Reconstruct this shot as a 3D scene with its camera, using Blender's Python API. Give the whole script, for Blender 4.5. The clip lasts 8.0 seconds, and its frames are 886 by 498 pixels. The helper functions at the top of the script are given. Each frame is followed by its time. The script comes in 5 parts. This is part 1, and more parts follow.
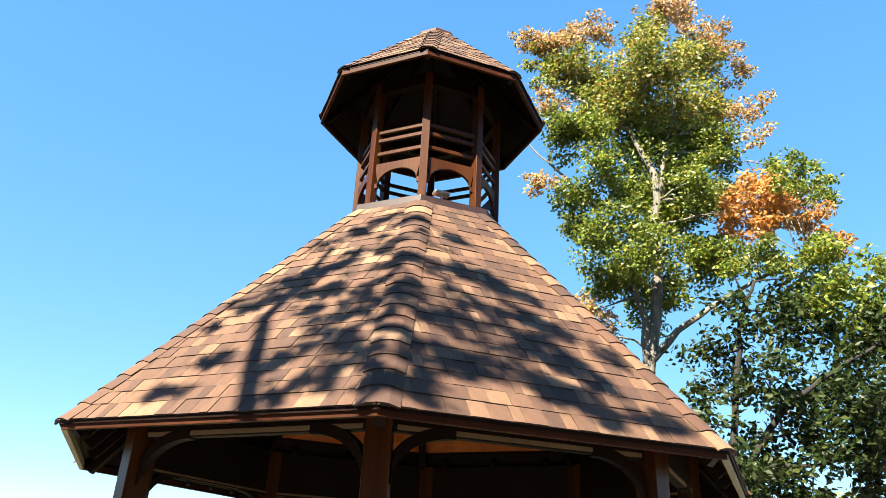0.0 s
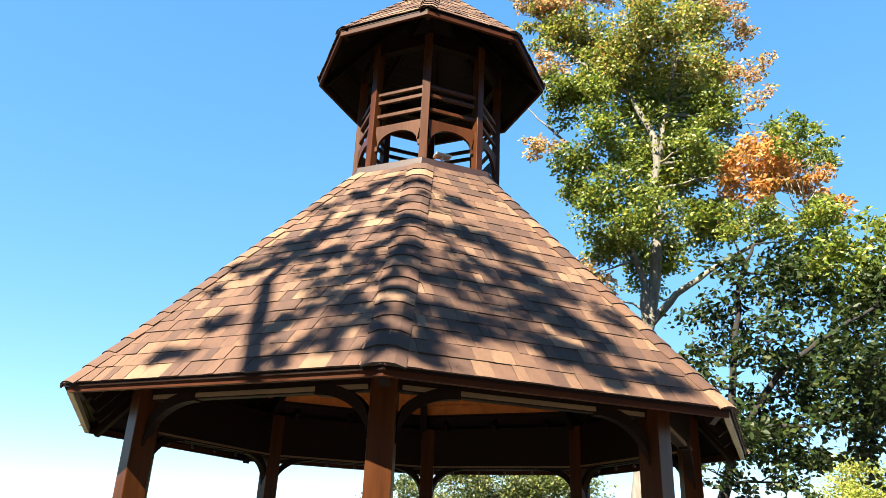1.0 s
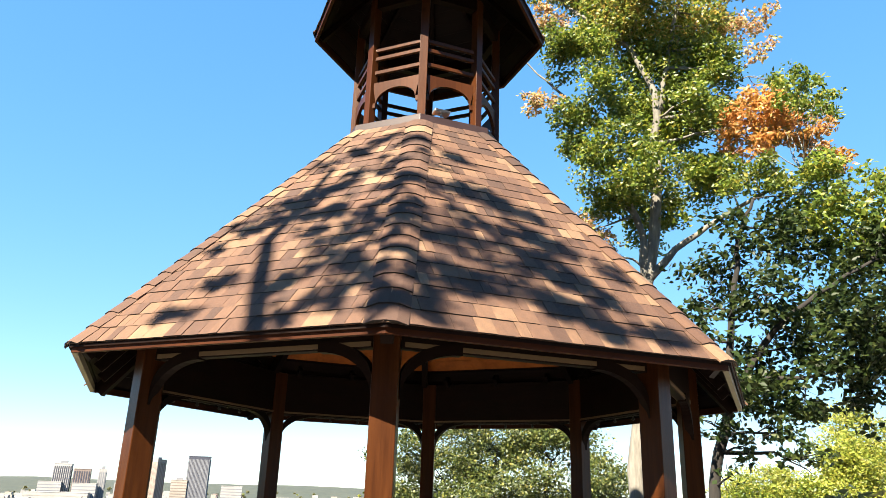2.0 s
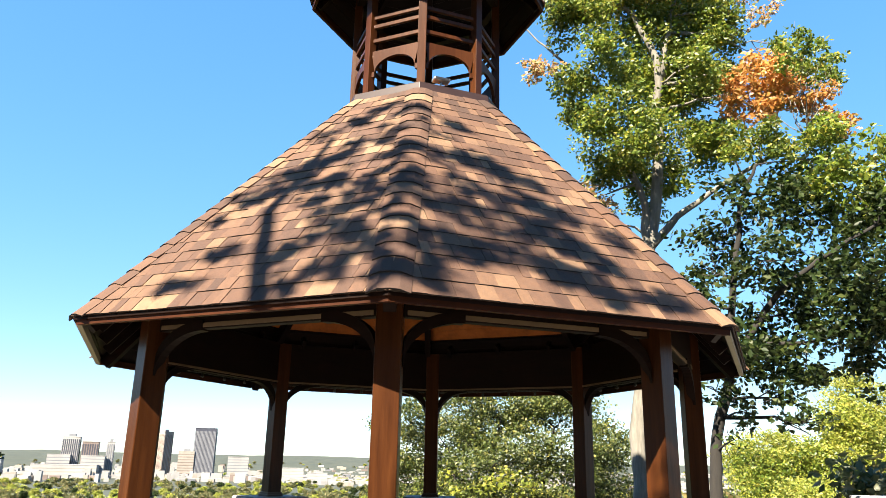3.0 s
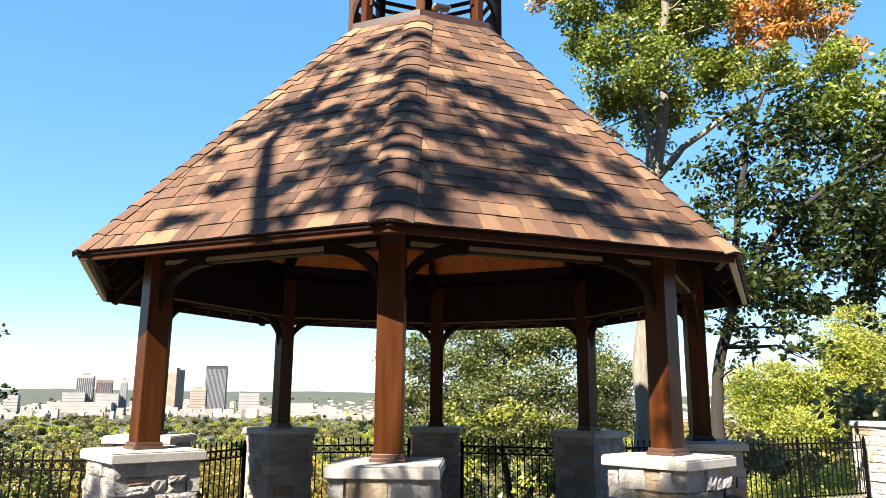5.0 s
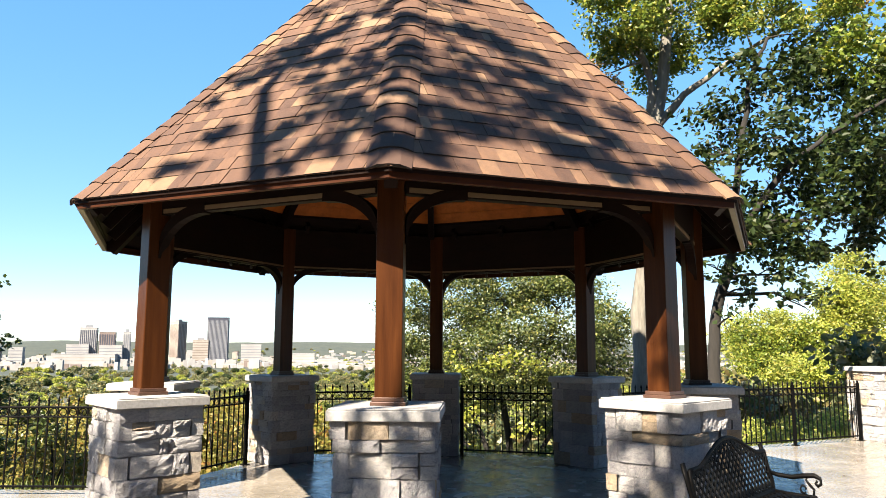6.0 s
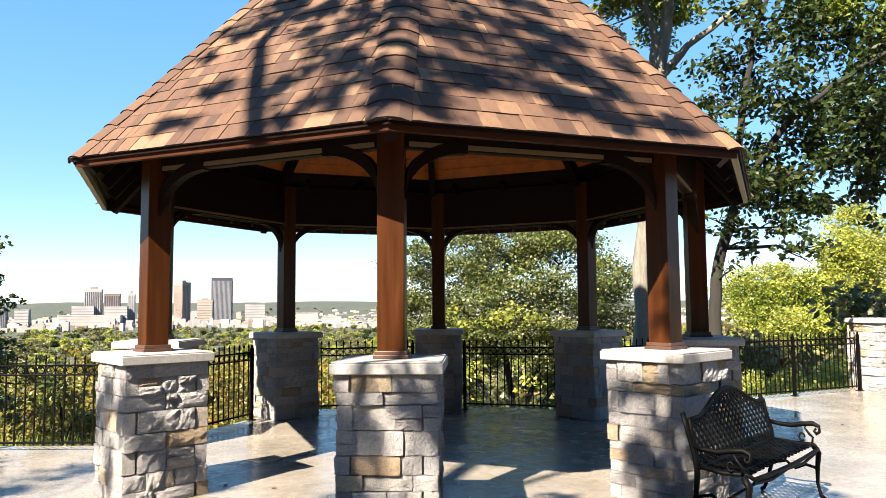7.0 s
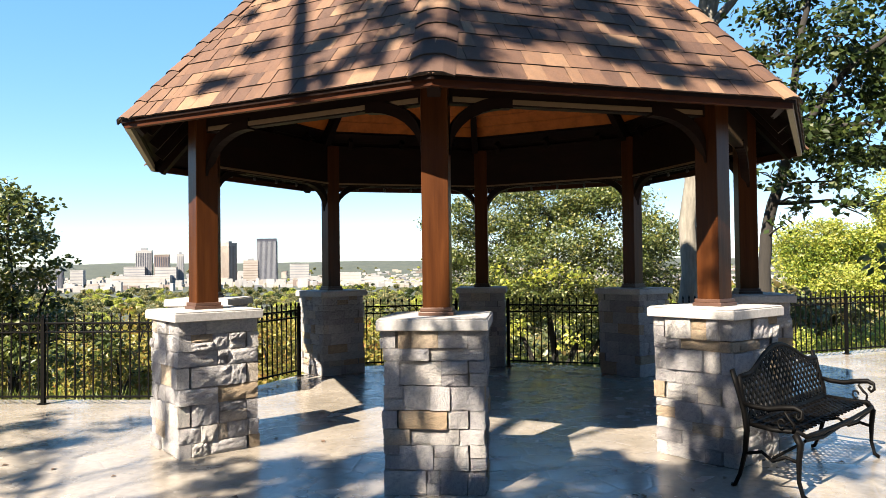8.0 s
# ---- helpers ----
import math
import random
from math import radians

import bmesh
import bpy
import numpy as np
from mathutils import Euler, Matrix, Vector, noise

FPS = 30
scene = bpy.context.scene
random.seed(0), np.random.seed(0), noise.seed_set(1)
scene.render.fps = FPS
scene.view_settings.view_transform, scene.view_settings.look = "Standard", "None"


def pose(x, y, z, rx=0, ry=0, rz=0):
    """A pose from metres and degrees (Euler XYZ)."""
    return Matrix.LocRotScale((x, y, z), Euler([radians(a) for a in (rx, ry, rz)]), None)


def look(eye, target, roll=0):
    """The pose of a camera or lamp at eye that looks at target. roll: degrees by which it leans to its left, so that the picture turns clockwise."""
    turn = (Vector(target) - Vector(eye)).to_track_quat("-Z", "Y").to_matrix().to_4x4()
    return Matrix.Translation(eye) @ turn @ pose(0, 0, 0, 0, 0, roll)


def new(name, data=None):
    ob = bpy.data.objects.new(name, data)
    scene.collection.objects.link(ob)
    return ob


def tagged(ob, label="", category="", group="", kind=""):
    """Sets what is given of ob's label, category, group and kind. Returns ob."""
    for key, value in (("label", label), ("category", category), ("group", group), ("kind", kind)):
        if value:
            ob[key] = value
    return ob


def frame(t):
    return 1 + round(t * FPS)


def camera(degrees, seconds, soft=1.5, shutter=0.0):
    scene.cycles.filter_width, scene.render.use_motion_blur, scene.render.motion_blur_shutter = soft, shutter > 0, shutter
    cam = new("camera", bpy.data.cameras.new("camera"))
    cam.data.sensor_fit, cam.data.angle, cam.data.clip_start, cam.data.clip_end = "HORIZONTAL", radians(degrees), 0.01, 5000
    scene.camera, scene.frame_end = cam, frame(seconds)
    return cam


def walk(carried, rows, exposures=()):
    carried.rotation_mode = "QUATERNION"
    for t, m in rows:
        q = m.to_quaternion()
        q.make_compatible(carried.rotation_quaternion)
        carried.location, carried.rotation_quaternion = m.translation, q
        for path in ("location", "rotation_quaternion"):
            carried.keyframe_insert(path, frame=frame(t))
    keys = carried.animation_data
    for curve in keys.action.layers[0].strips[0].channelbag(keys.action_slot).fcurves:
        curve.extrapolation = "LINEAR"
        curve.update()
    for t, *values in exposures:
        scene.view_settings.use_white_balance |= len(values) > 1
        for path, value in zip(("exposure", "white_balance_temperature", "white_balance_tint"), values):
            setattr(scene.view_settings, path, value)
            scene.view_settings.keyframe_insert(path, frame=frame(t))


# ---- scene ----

# ---- camera and walk ----
cam = camera(62.43, 8.0, soft=0.75)
PATH = [
    (0, pose(0.701, -8.675, 1.771, 114.495, -2.678, 1.854)),
    (0.5, pose(0.732, -8.655, 1.74, 113.12, -2.482, 2.075)),
    (1, pose(0.647, -8.637, 1.737, 111.911, -2.305, 1.742)),
    (1.5, pose(0.626, -8.633, 1.747, 110.154, -1.912, 1.752)),
    (3, pose(0.626, -8.617, 1.721, 106.293, -1.12, 2.135)),
    (3.5, pose(0.634, -8.625, 1.716, 105.409, -0.264, 2.558)),
    (4, pose(0.634, -8.62, 1.705, 104.402, -0.477, 2.62)),
    (4.5, pose(0.635, -8.582, 1.695, 103.096, -0.513, 2.612)),
    (6, pose(0.637, -8.549, 1.643, 97.58, -0.185, 2.615)),
    (6.5, pose(0.64, -8.533, 1.63, 95.878, 0.197, 2.655)),
    (7, pose(0.642, -8.533, 1.612, 94.314, 0.424, 2.817)),
    (7.5, pose(0.635, -8.53, 1.6, 92.728, 0.414, 3.769)),
    (8, pose(0.616, -8.512, 1.596, 91.15, 0.709, 6.079)),
]
walk(cam, PATH, exposures=[(0.0, 2.65, 7400, 9), (8.0, 2.49, 7450, 12)])

# ---- world and sun ----
SUN_ELEVATION = 44.0
SUN_FROM = Vector((-0.509, -0.861, 0.966)).normalized()
world = bpy.data.worlds.new("sky")
scene.world = world
world.use_nodes = True
wn = world.node_tree
sky = wn.nodes.new("ShaderNodeTexSky")
sky.sky_type = "NISHITA"
sky.sun_disc = False
sky.sun_elevation = radians(SUN_ELEVATION)
sky.sun_rotation = math.atan2(SUN_FROM.x, SUN_FROM.y)
sky.altitude = 300
sky.air_density = 1.0
sky.dust_density = 0.1
sky.ozone_density = 4.0
wn.nodes["Background"].inputs["Strength"].default_value = 0.112
vivid = wn.nodes.new("ShaderNodeHueSaturation")
vivid.inputs["Saturation"].default_value = 1.95
soften = wn.nodes.new("ShaderNodeGamma")
soften.inputs["Gamma"].default_value = 0.43
wn.links.new(sky.outputs[0], soften.inputs["Color"])
wn.links.new(soften.outputs[0], vivid.inputs["Color"])
cool = wn.nodes.new("ShaderNodeMix")
cool.data_type, cool.blend_type = "RGBA", "MULTIPLY"
cool.inputs[0].default_value = 1.0
cool.inputs[7].default_value = (0.80, 0.96, 1.16, 1)
wn.links.new(vivid.outputs[0], cool.inputs[6])
wn.links.new(cool.outputs[2], wn.nodes["Background"].inputs["Color"])
sun = new("sun", bpy.data.lights.new("sun", "SUN"))
sun.data.energy = 5.0
sun.data.angle = radians(0.5)
sun.data.color = (1.0, 0.95, 0.86)
sun.matrix_basis = look(SUN_FROM * 40, (0, 0, 0))


# ---- materials ----
def nodes_of(name):
    m = bpy.data.materials.new(name)
    m.use_nodes = True
    nt = m.node_tree
    return m, nt, nt.nodes["Principled BSDF"]


def ramp(nt, stops, fac):
    r = nt.nodes.new("ShaderNodeValToRGB")
    els = r.color_ramp.elements
    while len(els) < len(stops):
        els.new(0.5)
    for e, (p, c) in zip(els, stops):
        e.position, e.color = p, (*c, 1)
    nt.links.new(fac, r.inputs[0])
    return r.outputs[0]


def tex_noise(nt, scale, detail=4, rough=0.55, stretch=None, coords="Object"):
    tc = nt.nodes.new("ShaderNodeTexCoord")
    out = tc.outputs[coords]
    if stretch:
        mp = nt.nodes.new("ShaderNodeMapping")
        mp.inputs["Scale"].default_value = stretch
        nt.links.new(out, mp.inputs[0])
        out = mp.outputs[0]
    n = nt.nodes.new("ShaderNodeTexNoise")
    n.inputs["Scale"].default_value, n.inputs["Detail"].default_value, n.inputs["Roughness"].default_value = scale, detail, rough
    nt.links.new(out, n.inputs["Vector"])
    return n.outputs["Fac"]


def mix(nt, a, b, fac, mode="MIX"):
    m = nt.nodes.new("ShaderNodeMix")
    m.data_type, m.blend_type = "RGBA", mode
    for v, i in ((fac, 0), (a, 6), (b, 7)):
        if isinstance(v, (int, float)):
            m.inputs[i].default_value = v
        elif isinstance(v, tuple):
            m.inputs[i].default_value = (*v, 1)
        else:
            nt.links.new(v, m.inputs[i])
    return m.outputs[2]


def math_node(nt, op, a, b):
    m = nt.nodes.new("ShaderNodeMath")
    m.operation = op
    for v, i in ((a, 0), (b, 1)):
        if isinstance(v, (int, float)):
            m.inputs[i].default_value = v
        else:
            nt.links.new(v, m.inputs[i])
    return m.outputs[0]


def bump(nt, bsdf, height, strength, distance):
    b = nt.nodes.new("ShaderNodeBump")
    b.inputs["Strength"].default_value, b.inputs["Distance"].default_value = strength, distance
    nt.links.new(height, b.inputs["Height"])
    nt.links.new(b.outputs[0], bsdf.inputs["Normal"])


def piece_random(nt):
    """A random number for each object and for each loose piece of a mesh."""
    a = nt.nodes.new("ShaderNodeObjectInfo").outputs["Random"]
    b = nt.nodes.new("ShaderNodeNewGeometry").outputs["Random Per Island"]
    return math_node(nt, "FRACT", math_node(nt, "ADD", a, b), 0)


def simple(name, dark, light, scale, rough, bump_d=0.0, bump_scale=None, stretch=None, metal=0.0, fine=None):
    m, nt, p = nodes_of(name)
    f = tex_noise(nt, scale, 5, 0.6, stretch)
    c = ramp(nt, [(0.3, dark), (0.7, light)], f)
    if fine:
        g = tex_noise(nt, fine, 3, 0.6, stretch)
        c = mix(nt, c, ramp(nt, [(0.35, (0.55, 0.55, 0.55)), (0.65, (1.0, 1.0, 1.0))], g), 0.5, "MULTIPLY")
    nt.links.new(c, p.inputs["Base Color"])
    p.inputs["Roughness"].default_value, p.inputs["Metallic"].default_value = rough, metal
    if bump_d:
        bump(nt, p, tex_noise(nt, bump_scale or scale * 4, 4, 0.6, stretch), 0.6, bump_d)
    return m


def make_shingle():
    m, nt, p = nodes_of("asphalt_shingle")
    r = piece_random(nt)
    c = ramp(nt, [(0.0, (0.036, 0.0150, 0.0075)), (0.3, (0.060, 0.0265, 0.0135)), (0.6, (0.081, 0.0390, 0.0205)), (0.85, (0.112, 0.0600, 0.0320)), (1.0, (0.165, 0.0980, 0.0550))], r)
    g = ramp(nt, [(0.3, (0.62, 0.6, 0.6)), (0.7, (1.25, 1.2, 1.15))], tex_noise(nt, 160, 2, 0.7))
    c = mix(nt, c, g, 0.8, "MULTIPLY")
    w = ramp(nt, [(0.35, (0.8, 0.8, 0.82)), (0.65, (1.1, 1.08, 1.05))], tex_noise(nt, 2.2, 4))
    nt.links.new(mix(nt, c, w, 1.0, "MULTIPLY"), p.inputs["Base Color"])
    p.inputs["Roughness"].default_value = 0.85
    bump(nt, p, tex_noise(nt, 220, 2, 0.8), 0.5, 0.004)
    return m


def make_stone():
    m, nt, p = nodes_of("limestone")
    r = piece_random(nt)
    c = ramp(nt, [(0.0, (0.341, 0.326, 0.341)), (0.35, (0.442, 0.427, 0.438)), (0.62, (0.534, 0.511, 0.511)), (0.78, (0.553, 0.52, 0.488)), (0.88, (0.461, 0.359, 0.258)), (1.0, (0.404, 0.295, 0.193))], r)
    w = ramp(nt, [(0.28, (0.55, 0.56, 0.6)), (0.5, (0.95, 0.95, 0.95)), (0.72, (1.2, 1.17, 1.1))], tex_noise(nt, 7, 6, 0.65))
    c = mix(nt, c, w, 0.9, "MULTIPLY")
    g = ramp(nt, [(0.3, (0.75, 0.75, 0.75)), (0.7, (1.1, 1.1, 1.1))], tex_noise(nt, 60, 4, 0.7))
    nt.links.new(mix(nt, c, g, 0.7, "MULTIPLY"), p.inputs["Base Color"])
    p.inputs["Roughness"].default_value = 0.85
    bump(nt, p, tex_noise(nt, 14, 9, 0.8), 1.0, 0.07)
    return m


def make_timber(name, dark, light, rough, grain):
    """Stained wood with the grain along one axis."""
    m, nt, p = nodes_of(name)
    f = tex_noise(nt, 5, 5, 0.6, grain)
    c = ramp(nt, [(0.25, dark), (0.75, light)], f)
    g = ramp(nt, [(0.3, (0.6, 0.55, 0.5)), (0.6, (1.1, 1.1, 1.1))], tex_noise(nt, 22, 4, 0.7, grain))
    c = mix(nt, c, g, 0.7, "MULTIPLY")
    v = nt.nodes.new("ShaderNodeTexVoronoi")
    v.inputs["Scale"].default_value = 2.6
    tc = nt.nodes.new("ShaderNodeTexCoord")
    nt.links.new(tc.outputs["Object"], v.inputs["Vector"])
    k = ramp(nt, [(0.0, (0.25, 0.15, 0.1)), (0.09, (1.0, 1.0, 1.0))], v.outputs["Distance"])
    nt.links.new(mix(nt, c, k, 0.8, "MULTIPLY"), p.inputs["Base Color"])
    p.inputs["Roughness"].default_value = rough
    p.inputs["Specular IOR Level"].default_value = 0.22
    bump(nt, p, tex_noise(nt, 30, 4, 0.7, grain), 0.3, 0.004)
    return m


def make_patio():
    m, nt, p = nodes_of("stamped_concrete")
    f = tex_noise(nt, 0.9, 6, 0.6)
    c = ramp(nt, [(0.3, (0.128, 0.113, 0.0927)), (0.5, (0.185, 0.164, 0.139)), (0.7, (0.237, 0.212, 0.182))], f)
    g = ramp(nt, [(0.35, (0.8, 0.8, 0.8)), (0.65, (1.06, 1.06, 1.06))], tex_noise(nt, 14, 5, 0.65))
    c = mix(nt, c, g, 0.9, "MULTIPLY")
    nt.links.new(c, p.inputs["Base Color"])
    rr = ramp(nt, [(0.3, (0.12, 0.12, 0.12)), (0.75, (0.36, 0.36, 0.36))], tex_noise(nt, 3.0, 4))
    nt.links.new(rr, p.inputs["Roughness"])
    v = nt.nodes.new("ShaderNodeTexVoronoi")
    v.feature = "DISTANCE_TO_EDGE"
    v.inputs["Scale"].default_value = 3.2
    tc = nt.nodes.new("ShaderNodeTexCoord")
    nt.links.new(tc.outputs["Object"], v.inputs["Vector"])
    edge = ramp(nt, [(0.0, (0.0, 0.0, 0.0)), (0.05, (1.0, 1.0, 1.0))], v.outputs["Distance"])
    h = mix(nt, edge, tex_noise(nt, 8, 6, 0.65), 0.65)
    p.inputs["Specular IOR Level"].default_value = 0.4
    bump(nt, p, h, 0.35, 0.008)
    return m


def make_leaf(name, stops, thin=0.45):
    m, nt, p = nodes_of(name)
    c = ramp(nt, stops, piece_random(nt))
    w = ramp(nt, [(0.35, (0.75, 0.75, 0.75)), (0.65, (1.15, 1.15, 1.1))], tex_noise(nt, 0.7, 3))
    c = mix(nt, c, w, 1.0, "MULTIPLY")
    nt.links.new(c, p.inputs["Base Color"])
    p.inputs["Roughness"].default_value = 0.45
    t = nt.nodes.new("ShaderNodeBsdfTranslucent")
    nt.links.new(c, t.inputs["Color"])
    sh = nt.nodes.new("ShaderNodeMixShader")
    sh.inputs[0].default_value = thin
    nt.links.new(p.outputs[0], sh.inputs[1])
    nt.links.new(t.outputs[0], sh.inputs[2])
    nt.links.new(sh.outputs[0], nt.nodes["Material Output"].inputs["Surface"])
    return m


def make_terrain():
    m, nt, p = nodes_of("wooded_ground")
    tc = nt.nodes.new("ShaderNodeTexCoord")
    far = tex_noise(nt, 0.02, 6, 0.65)
    near = tex_noise(nt, 0.8, 5, 0.65)
    c1 = ramp(nt, [(0.3, (0.018, 0.026, 0.020)), (0.5, (0.028, 0.036, 0.027)), (0.7, (0.045, 0.048, 0.034))], far)
    c2 = ramp(nt, [(0.3, (0.5, 0.5, 0.5)), (0.7, (1.3, 1.3, 1.2))], near)
    nt.links.new(mix(nt, c1, c2, 1.0, "MULTIPLY"), p.inputs["Base Color"])
    p.inputs["Roughness"].default_value = 0.95
    return m


SHINGLE = make_shingle()
ASPHALT_EDGE = simple("cut_asphalt_edge", (0.010, 0.007, 0.006), (0.022, 0.015, 0.012), 40, 0.9)
STONE = make_stone()
MORTAR = simple("mortar", (0.166, 0.16, 0.155), (0.255, 0.246, 0.234), 9, 0.95, 0.01)
CONCRETE = simple("cast_concrete", (0.237, 0.228, 0.222), (0.314, 0.305, 0.296), 3.5, 0.8, 0.0015, 40, fine=45)
TIMBER = make_timber("stained_timber", (0.0213, 0.00588, 0.00161), (0.0627, 0.0205, 0.0057), 0.34, (1, 1, 0.08))
TIMBER.node_tree.nodes["Principled BSDF"].inputs["Specular IOR Level"].default_value = 0.13
# Same stain, much darker: the shade under the roofs is in this colour.
TIMBER_SHADED = make_timber("shaded_stained_beam", (0.00325, 0.00104, 0.000464), (0.00931, 0.00279, 0.00118), 0.55, (0.3, 0.3, 1))
FASCIA = make_timber("stained_fascia", (0.0247, 0.00686, 0.00248), (0.0421, 0.0124, 0.00453), 0.5, (0.3, 0.3, 1))
for dull in (TIMBER_SHADED, FASCIA):
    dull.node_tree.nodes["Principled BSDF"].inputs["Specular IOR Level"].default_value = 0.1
CEILING = make_timber("pine_ceiling", (0.224, 0.0576, 0.0096), (0.32, 0.092, 0.0168), 0.5, (0.32, 0.32, 0.32))
TRIM = simple("brown_metal_trim", (0.0510, 0.0240, 0.0156), (0.0780, 0.0390, 0.0270), 4, 0.42, metal=0.2)
COPPER = simple("brown_flashing", (0.0179, 0.00983, 0.009), (0.0303, 0.0179, 0.016), 3, 0.4, metal=0.0)
COPPER.node_tree.nodes["Principled BSDF"].inputs["Specular IOR Level"].default_value = 0.2
BATTEN = simple("pine_batten", (0.0832, 0.0499, 0.023), (0.122, 0.0736, 0.0352), 5, 0.7)
IRON = simple("black_iron", (0.001, 0.001, 0.001), (0.0025, 0.00225, 0.00225), 12, 0.55, 0.002, 60)
IRON.node_tree.nodes["Principled BSDF"].inputs["Specular IOR Level"].default_value = 0.06
BLACK = simple("black_plastic", (0.012, 0.012, 0.013), (0.02, 0.02, 0.021), 12, 0.45)
LEAF_AMBER = make_leaf("amber_leaves", [(0.0, (0.12, 0.122, 0.0238)), (0.35, (0.21, 0.197, 0.0396)), (0.75, (0.28, 0.229, 0.0555)), (0.93, (0.29, 0.178, 0.0476)), (1.0, (0.25, 0.104, 0.0278))], 0.5)
LEAF_WOODS = make_leaf("distant_leaves", [(0.0, (0.0444, 0.0629, 0.0222)), (0.4, (0.0814, 0.0963, 0.037)), (0.75, (0.14, 0.13, 0.0481)), (1.0, (0.208, 0.147, 0.0555))], 0.35)
LEAF_TURNING = make_leaf("turning_leaves", [(0.0, (0.0755, 0.12, 0.0178)), (0.4, (0.151, 0.189, 0.0311)), (0.7, (0.264, 0.252, 0.0488)), (1.0, (0.39, 0.239, 0.0622))], 0.5)
DRY_LEAF = simple("dry_leaves", (0.035, 0.02, 0.012), (0.10, 0.055, 0.03), 6, 0.8)
PALE_FASCIA = simple("pale_fascia", (0.177, 0.15, 0.102), (0.231, 0.197, 0.136), 4, 0.5)
GREY_METAL = simple("grey_metal", (0.25, 0.26, 0.28), (0.34, 0.35, 0.37), 8, 0.35, metal=0.6)
PATIO = make_patio()
TERRAIN = make_terrain()
BARK_PALE = simple("pale_bark", (0.09, 0.081, 0.0675), (0.189, 0.176, 0.148), 5, 0.95, 0.05, 9, (1, 1, 0.22), fine=18)
BARK_DARK = simple("dark_bark", (0.00675, 0.0057, 0.0045), (0.018, 0.015, 0.012), 5, 0.95, 0.04, 10, (1, 1, 0.25), fine=18)
LEAF_GREEN = make_leaf("green_leaves", [(0.0, (0.0545, 0.0955, 0.0122)), (0.45, (0.102, 0.146, 0.0183)), (0.8, (0.177, 0.21, 0.0285)), (1.0, (0.306, 0.267, 0.0448))], 0.45)
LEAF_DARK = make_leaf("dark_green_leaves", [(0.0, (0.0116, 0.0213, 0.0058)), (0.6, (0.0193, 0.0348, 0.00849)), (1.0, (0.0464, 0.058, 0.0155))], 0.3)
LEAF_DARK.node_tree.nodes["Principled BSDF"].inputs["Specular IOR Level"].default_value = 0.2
LEAF_GOLD = make_leaf("golden_leaves", [(0.0, (0.182, 0.2, 0.0607)), (0.3, (0.352, 0.267, 0.103)), (0.6, (0.473, 0.243, 0.109)), (0.85, (0.498, 0.267, 0.158)), (1.0, (0.485, 0.34, 0.206))], 0.5)
LEAF_ORANGE = make_leaf("orange_leaves", [(0.0, (0.326, 0.249, 0.071)), (0.3, (0.462, 0.225, 0.0592)), (0.7, (0.521, 0.213, 0.0592)), (1.0, (0.503, 0.296, 0.118))], 0.5)
LEAF_MID = make_leaf("mixed_green_leaves", [(0.0, (0.0232, 0.0395, 0.00871)), (0.45, (0.0535, 0.0755, 0.016)), (0.8, (0.102, 0.12, 0.029)), (1.0, (0.188, 0.172, 0.0436))], 0.35)
LEAF_YELLOW = make_leaf("yellow_green_leaves", [(0.0, (0.123, 0.159, 0.0256)), (0.4, (0.228, 0.273, 0.0445)), (0.8, (0.344, 0.348, 0.0636)), (1.0, (0.425, 0.363, 0.0892))], 0.5)


# ---- mesh helpers ----
def dark_butts(me, per_piece, butts):
    """The cut lower edges of shingles show the bare asphalt."""
    me.materials.append(ASPHALT_EDGE)
    for q in me.polygons:
        if q.index % per_piece in butts:
            q.material_index = 1
    return me


